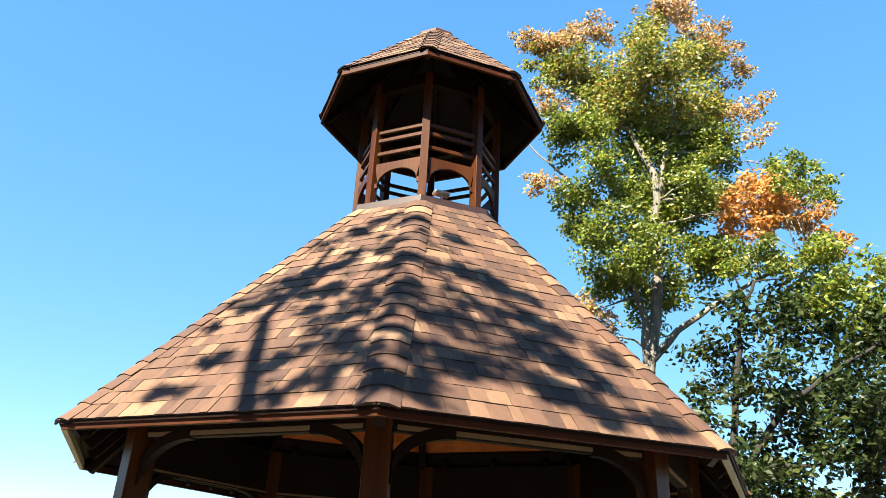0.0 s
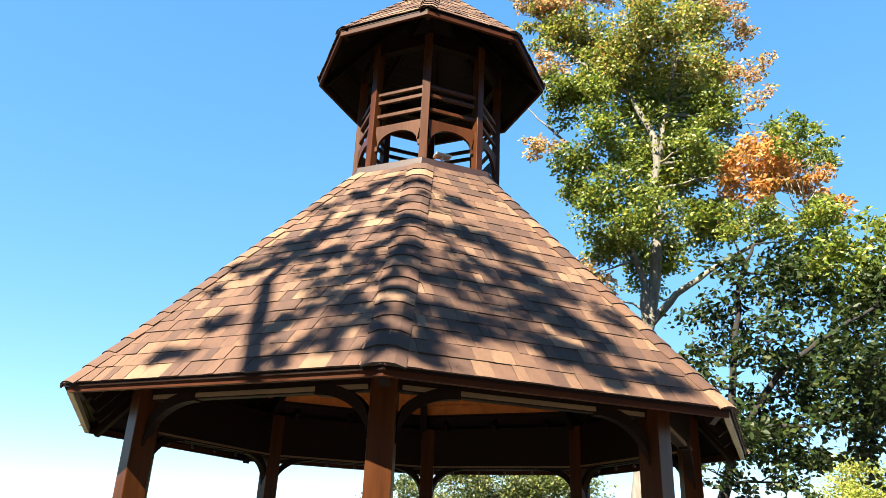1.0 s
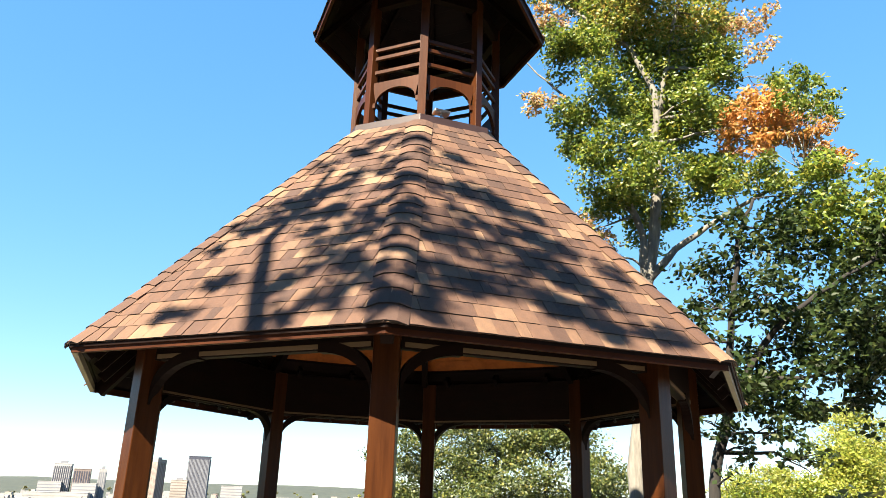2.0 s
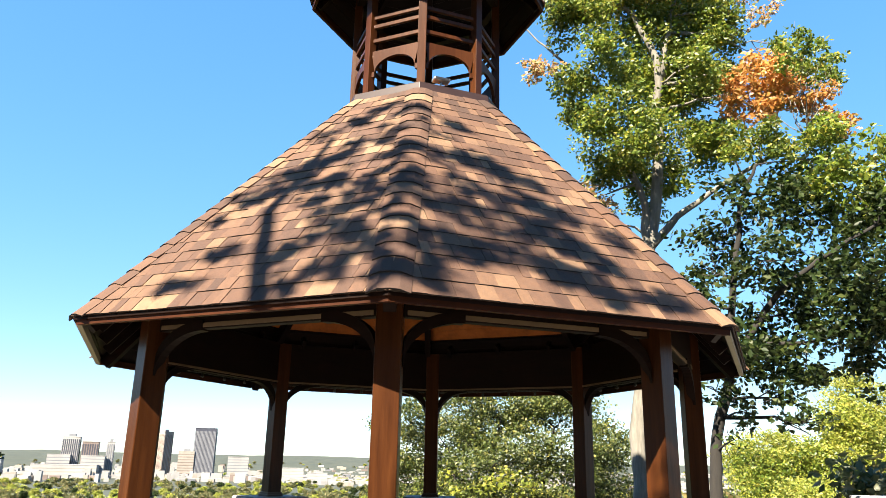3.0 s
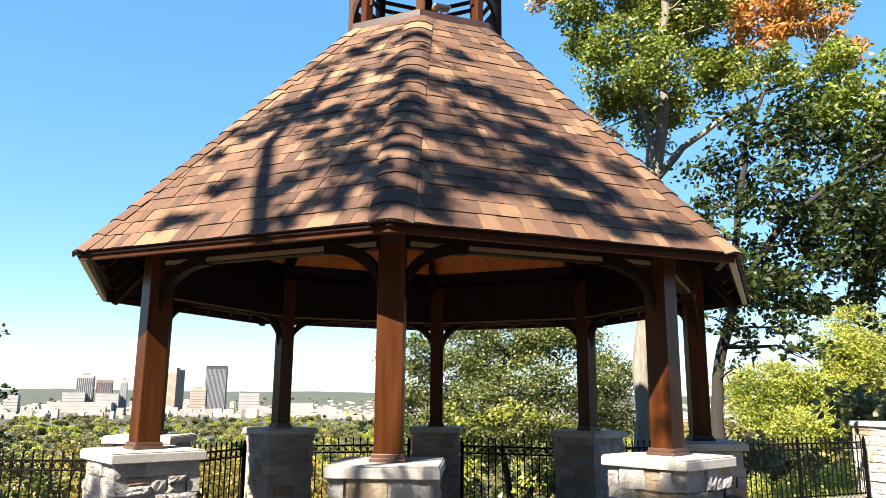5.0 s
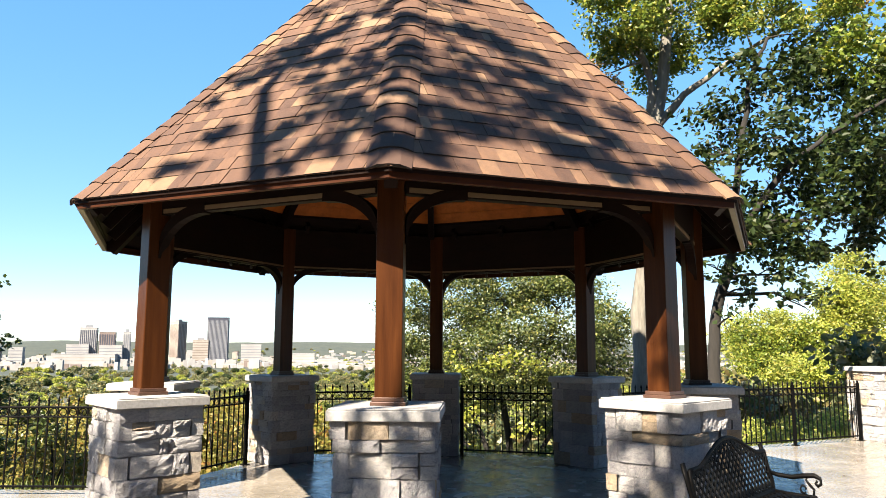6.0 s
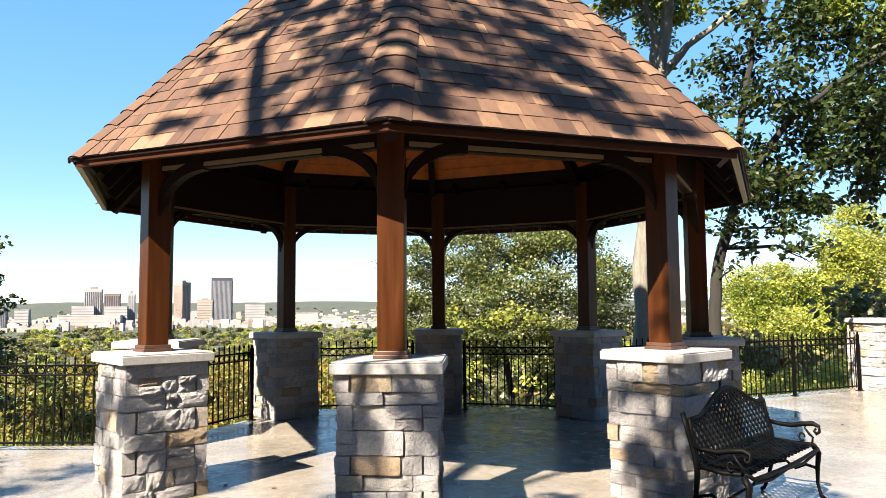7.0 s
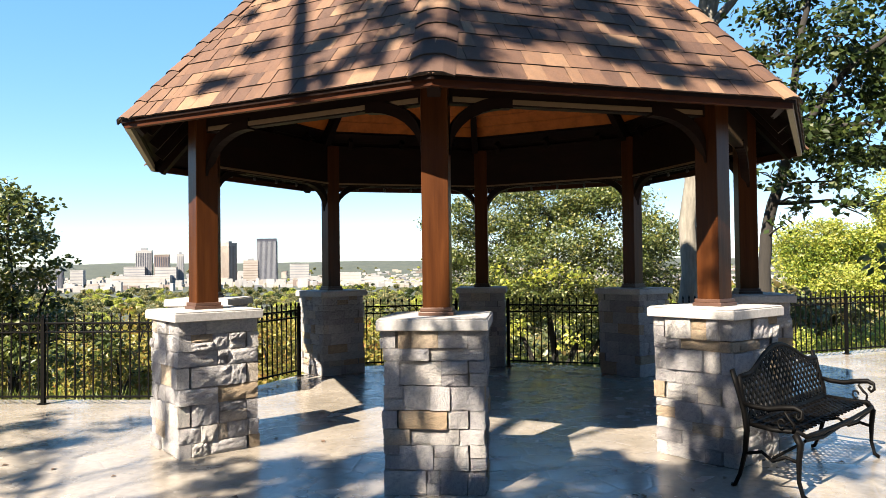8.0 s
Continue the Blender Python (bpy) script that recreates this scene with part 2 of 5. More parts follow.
class Shape:
    """Vertices and faces of one part."""

    def __init__(self):
        self.v, self.f = [], []

    def add(self, verts, faces, m=None):
        k = len(self.v)
        self.v += [tuple(m @ Vector(p)) if m else tuple(p) for p in verts]
        self.f += [tuple(i + k for i in q) for q in faces]
        return self

    def box(self, x0, x1, y0, y1, z0, z1, m=None):
        vs = [(x, y, z) for z in (z0, z1) for y in (y0, y1) for x in (x0, x1)]
        return self.add(vs, [(0, 2, 3, 1), (4, 5, 7, 6), (0, 1, 5, 4), (2, 6, 7, 3), (0, 4, 6, 2), (1, 3, 7, 5)], m)

    def beam(self, a, b, w, h, up=(0, 0, 1)):
        """A bar of the section w x h from a to b."""
        a, b = Vector(a), Vector(b)
        d = (b - a).normalized()
        s = d.cross(Vector(up)).normalized()
        u = s.cross(d)
        vs = [p + s * (i * w / 2) + u * (j * h / 2) for p in (a, b) for j in (-1, 1) for i in (-1, 1)]
        return self.add(vs, [(0, 1, 3, 2), (4, 6, 7, 5), (0, 4, 5, 1), (2, 3, 7, 6), (0, 2, 6, 4), (1, 5, 7, 3)])

    def tube(self, pts, radii, sides=8, wobble=0.0):
        pts = [Vector(p) for p in pts]
        if isinstance(radii, (int, float)):
            radii = [radii] * len(pts)
        k, n = len(self.v), len(pts)
        ref = Vector((0.31, 0.23, 0.92))
        for i, p in enumerate(pts):
            d = (pts[min(i + 1, n - 1)] - pts[max(i - 1, 0)]).normalized()
            if abs(d.dot(ref)) > 0.97:
                ref = Vector((0.9, 0.1, 0.1))
            s = d.cross(ref).normalized()
            u = s.cross(d)
            for j in range(sides):
                a = 2 * math.pi * j / sides
                r = radii[i] * (1 + wobble * noise.noise(p * 3 + Vector((j * 1.7, 0, 0))))
                self.v.append(tuple(p + (s * math.cos(a) + u * math.sin(a)) * r))
        for i in range(n - 1):
            for j in range(sides):
                a, b = k + i * sides + j, k + i * sides + (j + 1) % sides
                self.f.append((a, b, b + sides, a + sides))
        self.f.append(tuple(k + j for j in reversed(range(sides))))
        self.f.append(tuple(k + (n - 1) * sides + j for j in range(sides)))
        return self

    def lathe(self, profile, centre=(0, 0, 0), sides=10):
        cx, cy, cz = centre
        k = len(self.v)
        for r, z in profile:
            for j in range(sides):
                a = 2 * math.pi * j / sides
                self.v.append((cx + r * math.cos(a), cy + r * math.sin(a), cz + z))
        for i in range(len(profile) - 1):
            for j in range(sides):
                a, b = k + i * sides + j, k + i * sides + (j + 1) % sides
                self.f.append((a, b, b + sides, a + sides))
        self.f.append(tuple(k + j for j in reversed(range(sides))))
        self.f.append(tuple(k + (len(profile) - 1) * sides + j for j in range(sides)))
        return self

    def plate(self, outline, y0, y1, m=None):
        """An outline in x and z, given a thickness along y."""
        n = len(outline)
        vs = [(x, y0, z) for x, z in outline] + [(x, y1, z) for x, z in outline]
        fs = [tuple(range(n)), tuple(range(2 * n - 1, n - 1, -1))]
        fs += [(i, i + n, (i + 1) % n + n, (i + 1) % n) for i in range(n)]
        return self.add(vs, fs, m)

    def mesh(self, name, material, bevel=0.0, smooth=False):
        me = bpy.data.meshes.new(name)
        me.from_pydata(self.v, [], self.f)
        bm = bmesh.new()
        bm.from_mesh(me)
        if len(bm.faces) < 20000:
            bmesh.ops.recalc_face_normals(bm, faces=bm.faces)
        if bevel:
            sharp = [e for e in bm.edges if len(e.link_faces) == 2 and e.calc_face_angle(0) > 0.5]
            bmesh.ops.bevel(bm, geom=sharp, offset=bevel, segments=2, affect="EDGES", profile=0.5, clamp_overlap=True)
        if smooth:
            for q in bm.faces:
                q.smooth = True
        bm.to_mesh(me)
        bm.free()
        me.materials.append(material)
        return me


def part(name, shape, material, parent=None, label="", bevel=0.0, smooth=False, kind=""):
    ob = new(name, shape if isinstance(shape, bpy.types.Mesh) else shape.mesh(name, material, bevel, smooth))
    ob.parent = parent
    return tagged(ob, label, kind=kind)


def thing(name, m, label, category, group="", kind=""):
    ob = new(name)
    ob.matrix_basis = m
    ob.empty_display_size = 0.2
    return tagged(ob, label, category, group, kind)


def turn(deg, r=0.0, z=0.0):
    """The pose on the octagon at that angle from the front corner: x along the ring, y inwards."""
    a = radians(deg)
    return Matrix.Translation((math.sin(a) * r, -math.cos(a) * r, z)) @ Matrix.Rotation(a, 4, "Z")


rng = random.Random(7)

# ---- sizes of the pavilion ----
R_POST, PIER_TOP, CAP_T, CAP_W, PIER_W, POST_W = 3.133, 1.22, 0.085, 0.391, 0.352, 0.1
R_EAVE, Z_EAVE, R_TOP, Z_TOP = 3.811, 2.832, 1.13, 5.80
ROOF = Matrix.Translation((-0.022, -0.037, 0)) @ Matrix.Rotation(radians(1.2), 4, "Z")
CORNERS = [-45 * i for i in range(8)]
COS8 = math.cos(math.pi / 8)

# ---- ground, patio ----
FENCE = [(-14.0, -0.75), (-3.5, -0.35), (-3.0, 0.36), (-2.55, 1.85), (-1.9, 2.55), (-0.36, 3.0), (0.36, 3.0), (1.85, 2.5), (2.55, 2.5), (7.45, 5.25), (14.0, 9.0)]


def fence_y(x):
    for (xa, ya), (xb, yb) in zip(FENCE, FENCE[1:]):
        if xa <= x <= xb:
            return ya + (yb - ya) * (x - xa) / (xb - xa)
    return FENCE[0][1] if x < FENCE[0][0] else FENCE[-1][1]


def ground_z(x, y):
    d = y - max(fence_y(x), -2 + abs(x) * 0.0) - 0.5
    d = max(d, 0.0)
    if math.hypot(x, y) > 60 and y < 0:
        d = 0
    z = -0.08 - min(d, 6) * 0.28
    if d > 6:
        z -= 58 * (1 - math.exp(-(d - 6) * 0.28 / 58 * 1.0))
    far = math.hypot(x, y)
    if far > 2900 and y > -500:
        k = min((far - 2900) / 1300, 1.0)
        z += k * k * (3 - 2 * k) * (76 + 16 * noise.noise(Vector((x * 0.0016, y * 0.0016, 0))) + 6 * noise.noise(Vector((x * 0.006, y * 0.006, 3))))
    if far > 40:
        z += min(1, (far - 40) / 200) * 3.0 * noise.noise(Vector((x * 0.01, y * 0.01, 7)))
    return z


def build_ground():
    s = Shape()
    rings = [0] + [0.8 * 1.095 ** i for i in range(97)]
    n = 144
    s.v.append((0, 0, -0.08))
    for r in rings[1:]:
        for j in range(n):
            a = 2 * math.pi * j / n
            x, y = r * math.sin(a), r * math.cos(a)
            s.v.append((x, y, ground_z(x, y)))
    for j in range(n):
        s.f.append((0, 1 + (j + 1) % n, 1 + j))
    for i in range(len(rings) - 2):
        for j in range(n):
            a, b = 1 + i * n + j, 1 + i * n + (j + 1) % n
            s.f.append((a, b, b + n, a + n))
    ob = part("ground", s, TERRAIN, smooth=True)
    tagged(ob, "wooded hillside falling away to a wide valley", "ground", kind="structure")
    # the paved terrace, a slab of its own up to the railing
    s = Shape()
    top = [(x, y + 0.28) for x, y in FENCE]
    line = [(-14.0, -9.6)] + top + [(14.0, -9.6)]
    k = len(line)
    s.v = [(x, y, 0.0) for x, y in line] + [(x, y, -0.25) for x, y in line]
    s.f = [tuple(range(k))] + [(i, i + k, (i + 1) % k + k, (i + 1) % k) for i in range(k)]
    ob = part("pavement", s, PATIO)
    tagged(ob, "pale stamped concrete terrace with a sealed sheen", "pavement", kind="structure")


build_ground()


# ---- stone piers ----
def stone_mesh(seed):
    """A rough-faced stone of unit size: face at y = -0.5, hewn edges."""
    q = random.Random(seed)
    s = Shape()
    nx, nz = 7, 5
    for i in range(nz):
        for j in range(nx):
            x, z = j / (nx - 1) - 0.5, i / (nz - 1) - 0.5
            rim = i in (0, nz - 1) or j in (0, nx - 1)
            y = -0.43 + q.uniform(-0.04, 0.04) if rim else -0.5 + q.uniform(-0.055, 0.055)
            x *= 1 - q.uniform(0, 0.03) if rim else 1
            z *= 1 - q.uniform(0, 0.06) if rim else 1
            s.v.append((x + (0 if rim else q.uniform(-0.05, 0.05)), y, z + (0 if rim else q.uniform(-0.05, 0.05))))
    for i in range(nz - 1):
        for j in range(nx - 1):
            a = i * nx + j
            s.f.append((a, a + 1, a + nx + 1, a + nx))
    ring = list(range(nx)) + [nx * i + nx - 1 for i in range(1, nz)] + [nx * (nz - 1) + j for j in range(nx - 2, -1, -1)] + [nx * i for i in range(nz - 2, 0, -1)]
    k = len(s.v)
    for i in ring:
        x, y, z = s.v[i]
        s.v.append((x, 0.5, z))
    m = len(ring)
    for i in range(m):
        s.f.append((ring[i], k + i, k + (i + 1) % m, ring[(i + 1) % m]))
    return s.mesh("stone", STONE)


STONES = [stone_mesh(i) for i in range(14)]


def stone_pier(m, seed, label, height=PIER_TOP):
    q = random.Random(seed)
    pier = thing("stone_pier", m, label, "stone pier", "stone piers")
    body_top = height - CAP_T
    w = PIER_W
    part("mortar_core", Shape().box(-w + 0.045, w - 0.045, -w + 0.045, w - 0.045, 0, body_top), MORTAR, pier)
    heights = []
    while sum(heights) < body_top - 0.07:
        heights.append(q.choice((0.085, 0.11, 0.125, 0.135, 0.155, 0.17)))
    k = body_top / sum(heights)
    z = 0.0
    for c, h in enumerate(heights):
        h *= k
        for face in range(4):
            # long and short corners change from course to course
            full = (c + face) % 2 == 0
            x0, x1 = (-w, w) if full else (-w + 0.11, w - 0.11)
            x = x0
            while x < x1 - 0.001:
                size = q.choice((0.09, 0.14, 0.19, 0.24, 0.30, 0.34))
                if x1 - (x + size) < 0.08:
                    size = x1 - x
                spin = pose(0, 0, 0, 0, 0, 90 * face)
                d = 0.11
                cut = q.uniform(0.42, 0.6) if h > 0.12 and size < 0.25 and q.random() < 0.3 else 1.0
                for z0, zh in (((0, cut), (cut, 1 - cut)) if cut < 1 else ((0, 1),)):
                    jut = q.uniform(-0.010, 0.022)
                    ob = new("stone", q.choice(STONES))
                    ob.parent = pier
                    tilt = pose(0, 0, 0, 0, q.uniform(-1.3, 1.3), 0)
                    ob.matrix_basis = spin @ Matrix.Translation((x + size / 2, -w - jut + d / 2, z + h * (z0 + zh / 2))) @ tilt @ Matrix.Diagonal((size - 0.003, d, h * zh - 0.003, 1))
                x += size
        z += h
    cap = Shape().box(-CAP_W, CAP_W, -CAP_W, CAP_W, body_top, height - 0.012)
    part("cap", cap.box(-CAP_W + 0.01, CAP_W - 0.01, -CAP_W + 0.01, CAP_W - 0.01, height - 0.012, height), CONCRETE, pier, "smooth pale cast concrete cap", bevel=0.006)
    return pier


for i, a in enumerate((0, -45, 45, -90, 90, -135, 135, 180)):
    stone_pier(turn(a, R_POST), 20 + i, "grey and tan rough limestone pier with concrete cap")
stone_pier(pose(7.95, 5.35, 0, 0, 0, 20), 40, "pale limestone pier at the end of the railing", 1.3)


# ---- the pavilion ----
pavilion = thing("pavilion", pose(0, 0, 0), "octagonal timber pavilion with shingled roof and open lantern", "pavilion")
SLOPE = math.atan2(Z_TOP - Z_EAVE, (R_EAVE - R_TOP) * COS8)
SLANT = math.hypot(Z_TOP - Z_EAVE, (R_EAVE - R_TOP) * COS8)
SIN8 = math.sin(math.pi / 8)
EXPOSURE = 0.16
BEAM_LOW, BEAM_HIGH = 2.765, 3.38


def posts_and_beams():
    post = Shape().box(-POST_W, POST_W, -POST_W, POST_W, PIER_TOP, BEAM_HIGH).mesh("post", TIMBER, bevel=0.008)
    collar = Shape().box(-0.128, 0.128, -0.128, 0.128, PIER_TOP, PIER_TOP + 0.028)
    collar = collar.box(-0.116, 0.116, -0.116, 0.116, PIER_TOP + 0.028, PIER_TOP + 0.058).mesh("base_collar", TRIM, bevel=0.004)
    half = R_POST * SIN8
    beam = Shape().box(-half + 0.09, half - 0.09, -0.045, 0.045, BEAM_LOW + 0.02, BEAM_HIGH).mesh("beam", TIMBER_SHADED, bevel=0.006)
    batten = Shape().box(-half + 0.12, half - 0.12, -0.054, -0.0451, 2.797, 2.836).mesh("batten", BATTEN, bevel=0.003)
    batten_in = Shape().box(-half + 0.12, half - 0.12, 0.0451, 0.062, 2.80, 2.825).mesh("batten", BATTEN, bevel=0.003)
    xp, arc = half - 0.095, [i * math.pi / 20 for i in range(11)]
    low = [(xp - 0.50 + 0.50 * math.sin(t), 2.40 + 0.37 * math.cos(t)) for t in arc]
    high = [(xp - 0.50 + 0.50 * math.sin(t), 2.54 + 0.32 * math.cos(t)) for t in arc]
    braces = []
    for side in (1, -1):
        s = Shape()
        n = len(arc)
        for y in (-0.058, 0.03):
            s.v += [(side * x, y, z) for x, z in low] + [(side * x, y, z) for x, z in high]
        for i in range(n - 1):
            for k in (0, 2 * n):
                s.f.append((k + i, k + i + 1, k + n + i + 1, k + n + i))
            s.f.append((i, i + 1, 2 * n + i + 1, 2 * n + i))
            s.f.append((n + i, n + i + 1, 3 * n + i + 1, 3 * n + i))
        s.f += [(0, n, 3 * n, 2 * n), (n - 1, 2 * n - 1, 4 * n - 1, 3 * n - 1)]
        braces.append(s.mesh("brace", TIMBER_SHADED))
    for a in CORNERS:
        ob = part("post", post, None, pavilion)
        ob.matrix_basis = turn(a, R_POST)
        part("base_collar", collar, None, ob, "brown metal base collar")
        for name, me in (("beam", beam), ("batten", batten), ("batten", batten_in), ("brace", braces[0]), ("brace", braces[1])):
            ob = part(name, me, None, pavilion, "pale pine batten" if name == "batten" else "")
            ob.matrix_basis = turn(a + 22.5, R_POST * COS8)


posts_and_beams()


def face_frame(a, r=R_EAVE, z=Z_EAVE, slope=SLOPE):
    """A roof face: x along the eave, y up the slope, z out of the roof."""
    return ROOF @ turn(a, r * COS8, z) @ Matrix.Rotation(slope, 4, "X")


def ring_band(shape, ra, za, rb, zb, rc, zc, rd, zd):
    """An octagonal ring with a four-sided section."""
    k = len(shape.v)
    for r, z in ((ra, za), (rb, zb), (rc, zc), (rd, zd)):
        for a in CORNERS:
            shape.v.append(tuple(ROOF @ (turn(a, r, z) @ Vector((0, 0, 0)))))
    for i in range(4):
        for j in range(8):
            p, q = k + i * 8 + j, k + i * 8 + (j + 1) % 8
            o = ((i + 1) % 4 - i) * 8
            shape.f.append((p, q, q + o, p + o))
    return shape


def roof_skin(r0, z0, r1, z1, boards, gap):
    """The boarded underside of a roof, laid parallel to the eaves."""
    s = Shape()
    n = boards
    for a in CORNERS:
        slope = math.atan2(z1 - z0, (r0 - r1) * COS8)
        slant = math.hypot(z1 - z0, (r0 - r1) * COS8)
        m = face_frame(a + 22.5, r0, z0, slope)
        for i in range(n):
            v0, v1 = slant * i / n + gap / 2, slant * (i + 1) / n - gap / 2
            h0, h1 = [(r0 + (r1 - r0) * v / slant) * SIN8 - 0.02 for v in (v0, v1)]
            vs = [(-h0, v0, -0.05), (h0, v0, -0.05), (h1, v1, -0.05), (-h1, v1, -0.05), (-h0, v0, -0.03), (h0, v0, -0.03), (h1, v1, -0.03), (-h1, v1, -0.03)]
            s.add(vs, [(0, 3, 2, 1), (4, 5, 6, 7), (0, 1, 5, 4), (1, 2, 6, 5), (2, 3, 7, 6), (3, 0, 4, 7)], m)
    return s


def roof_deck(r0, z0, r1, z1):
    return ring_band(Shape(), r0, z0 - 0.04, r0, z0 - 0.004, r1, z1 - 0.004, r1, z1 - 0.04)


TAB = Shape().add([(-0.5, 0, 0.002), (0.5, 0, 0.002), (0.5, 1, 0.001), (-0.5, 1, 0.001), (-0.5, 0, 0.011), (0.5, 0, 0.011), (0.5, 1, 0.004), (-0.5, 1, 0.004)],
                  [(0, 3, 2, 1), (4, 5, 6, 7), (0, 1, 5, 4), (1, 2, 6, 5), (2, 3, 7, 6), (3, 0, 4, 7)])


def shingle_faces(roof, r0, z0, r1, z1, exposure, singles, seed):
    """Courses of tabs on all eight faces. The lowest of the faces in singles are pieces of their own."""
    q = random.Random(seed)
    rest = Shape()
    unit = dark_butts(TAB.mesh("shingle", SHINGLE), 6, (2,))
    slope = math.atan2(z1 - z0, (r0 - r1) * COS8)
    slant = math.hypot(z1 - z0, (r0 - r1) * COS8)
    courses = round(slant / exposure)
    e = slant / courses
    for a in CORNERS:
        m = face_frame(a + 22.5, r0, z0, slope)
        for c in range(courses):
            v = c * e - (0.02 if c == 0 else 0)
            top = min(v + e * 1.25, slant)
            h0 = (r0 + (r1 - r0) * max(v, 0) / slant) * SIN8
            h1 = (r0 + (r1 - r0) * top / slant) * SIN8
            x = -h0 - q.uniform(0, 0.15)
            while x < h0:
                w = q.choice((0.08, 0.10, 0.13, 0.15, 0.18, 0.22))
                lift = q.choice((0.0, 0.0, 0.003, 0.005))
                xa, xb = max(x, -h0), min(x + w, h0)
                if xb - xa > 0.01:
                    if a + 22.5 in singles and c < singles[a + 22.5] and x > -h1 and x + w < h1:
                        ob = new("shingle", unit)
                        ob.parent = roof
                        ob.matrix_basis = m @ Matrix.Translation(((xa + xb) / 2, v, lift)) @ Matrix.Diagonal((xb - xa - 0.003, e * 1.25, 1, 1))
                    else:
                        ta, tb = max(-h1, min(xa, h1)), max(-h1, min(xb, h1))
                        y0, y1, d = v, top, lift
                        vs = [(xa + 0.0015, y0, 0.002 + d), (xb - 0.0015, y0, 0.002 + d), (tb - 0.0015, y1, 0.001 + d), (ta + 0.0015, y1, 0.001 + d),
                              (xa + 0.0015, y0, 0.011 + d), (xb - 0.0015, y0, 0.011 + d), (tb - 0.0015, y1, 0.004 + d), (ta + 0.0015, y1, 0.004 + d)]
                        rest.add(vs, TAB.f, m)
                x += w
    return dark_butts(rest.mesh("shingle_course", SHINGLE), 6, (2,) if singles else ())


def hip_caps(shape, r0, z0, r1, z1, exposure, wing, roof=None):
    slant = math.hypot(r0 - r1, z1 - z0)
    n = round(slant / exposure)
    slope = math.atan2(z1 - z0, (r0 - r1) * COS8)
    for a in CORNERS:
        lo, hi = ROOF @ turn(a, r0, z0).translation, ROOF @ turn(a, r1, z1).translation
        d = (hi - lo).normalized()
        left = face_frame(a - 22.5, r0, z0, slope).to_3x3() @ Vector((0, 0, 1))
        right = face_frame(a + 22.5, r0, z0, slope).to_3x3() @ Vector((0, 0, 1))
        up = (left + right).normalized()
        sl, sr = d.cross(left).normalized(), right.cross(d).normalized()
        if sl.dot(sr) > 0:
            sr = -sr
        if sl.dot(left - right) < 0:
            sl, sr = -sl, -sr
        for i in range(n):
            p0 = lo + d * (slant * i / n - (0.012 if i == 0 else 0))
            p1 = lo + d * min(slant * (i + 1.25) / n, slant + 0.02)
            pts = []
            for p, lift in ((p0, 0.026), (p1, 0.012)):
                for t in (0.0, -0.014):
                    row = [p + sl * wing + left * (lift + t), p + sl * wing * 0.45 + left * (lift + t + 0.010), p + up * (lift + t - 0.004), p + sr * wing * 0.45 + right * (lift + t + 0.010), p + sr * wing + right * (lift + t)]
                    pts += row
            own = Shape() if roof and a in (0, -45, -315) else shape
            k = len(own.v)
            own.v += [tuple(p) for p in pts]
            for j in range(4):
                own.f.append((k + j, k + j + 1, k + 11 + j, k + 10 + j))
                own.f.append((k + 5 + j, k + 15 + j, k + 16 + j, k + 6 + j))
                own.f.append((k + j, k + 5 + j, k + 6 + j, k + 1 + j))
            own.f += [(k, k + 10, k + 15, k + 5), (k + 4, k + 9, k + 19, k + 14)]
            if own is not shape:
                part("ridge_shingle", dark_butts(own.mesh("ridge_shingle", SHINGLE), 14, (2, 5, 8, 11)), None, roof)
    return dark_butts(shape.mesh("hip_cap", SHINGLE), 14, (2, 5, 8, 11))


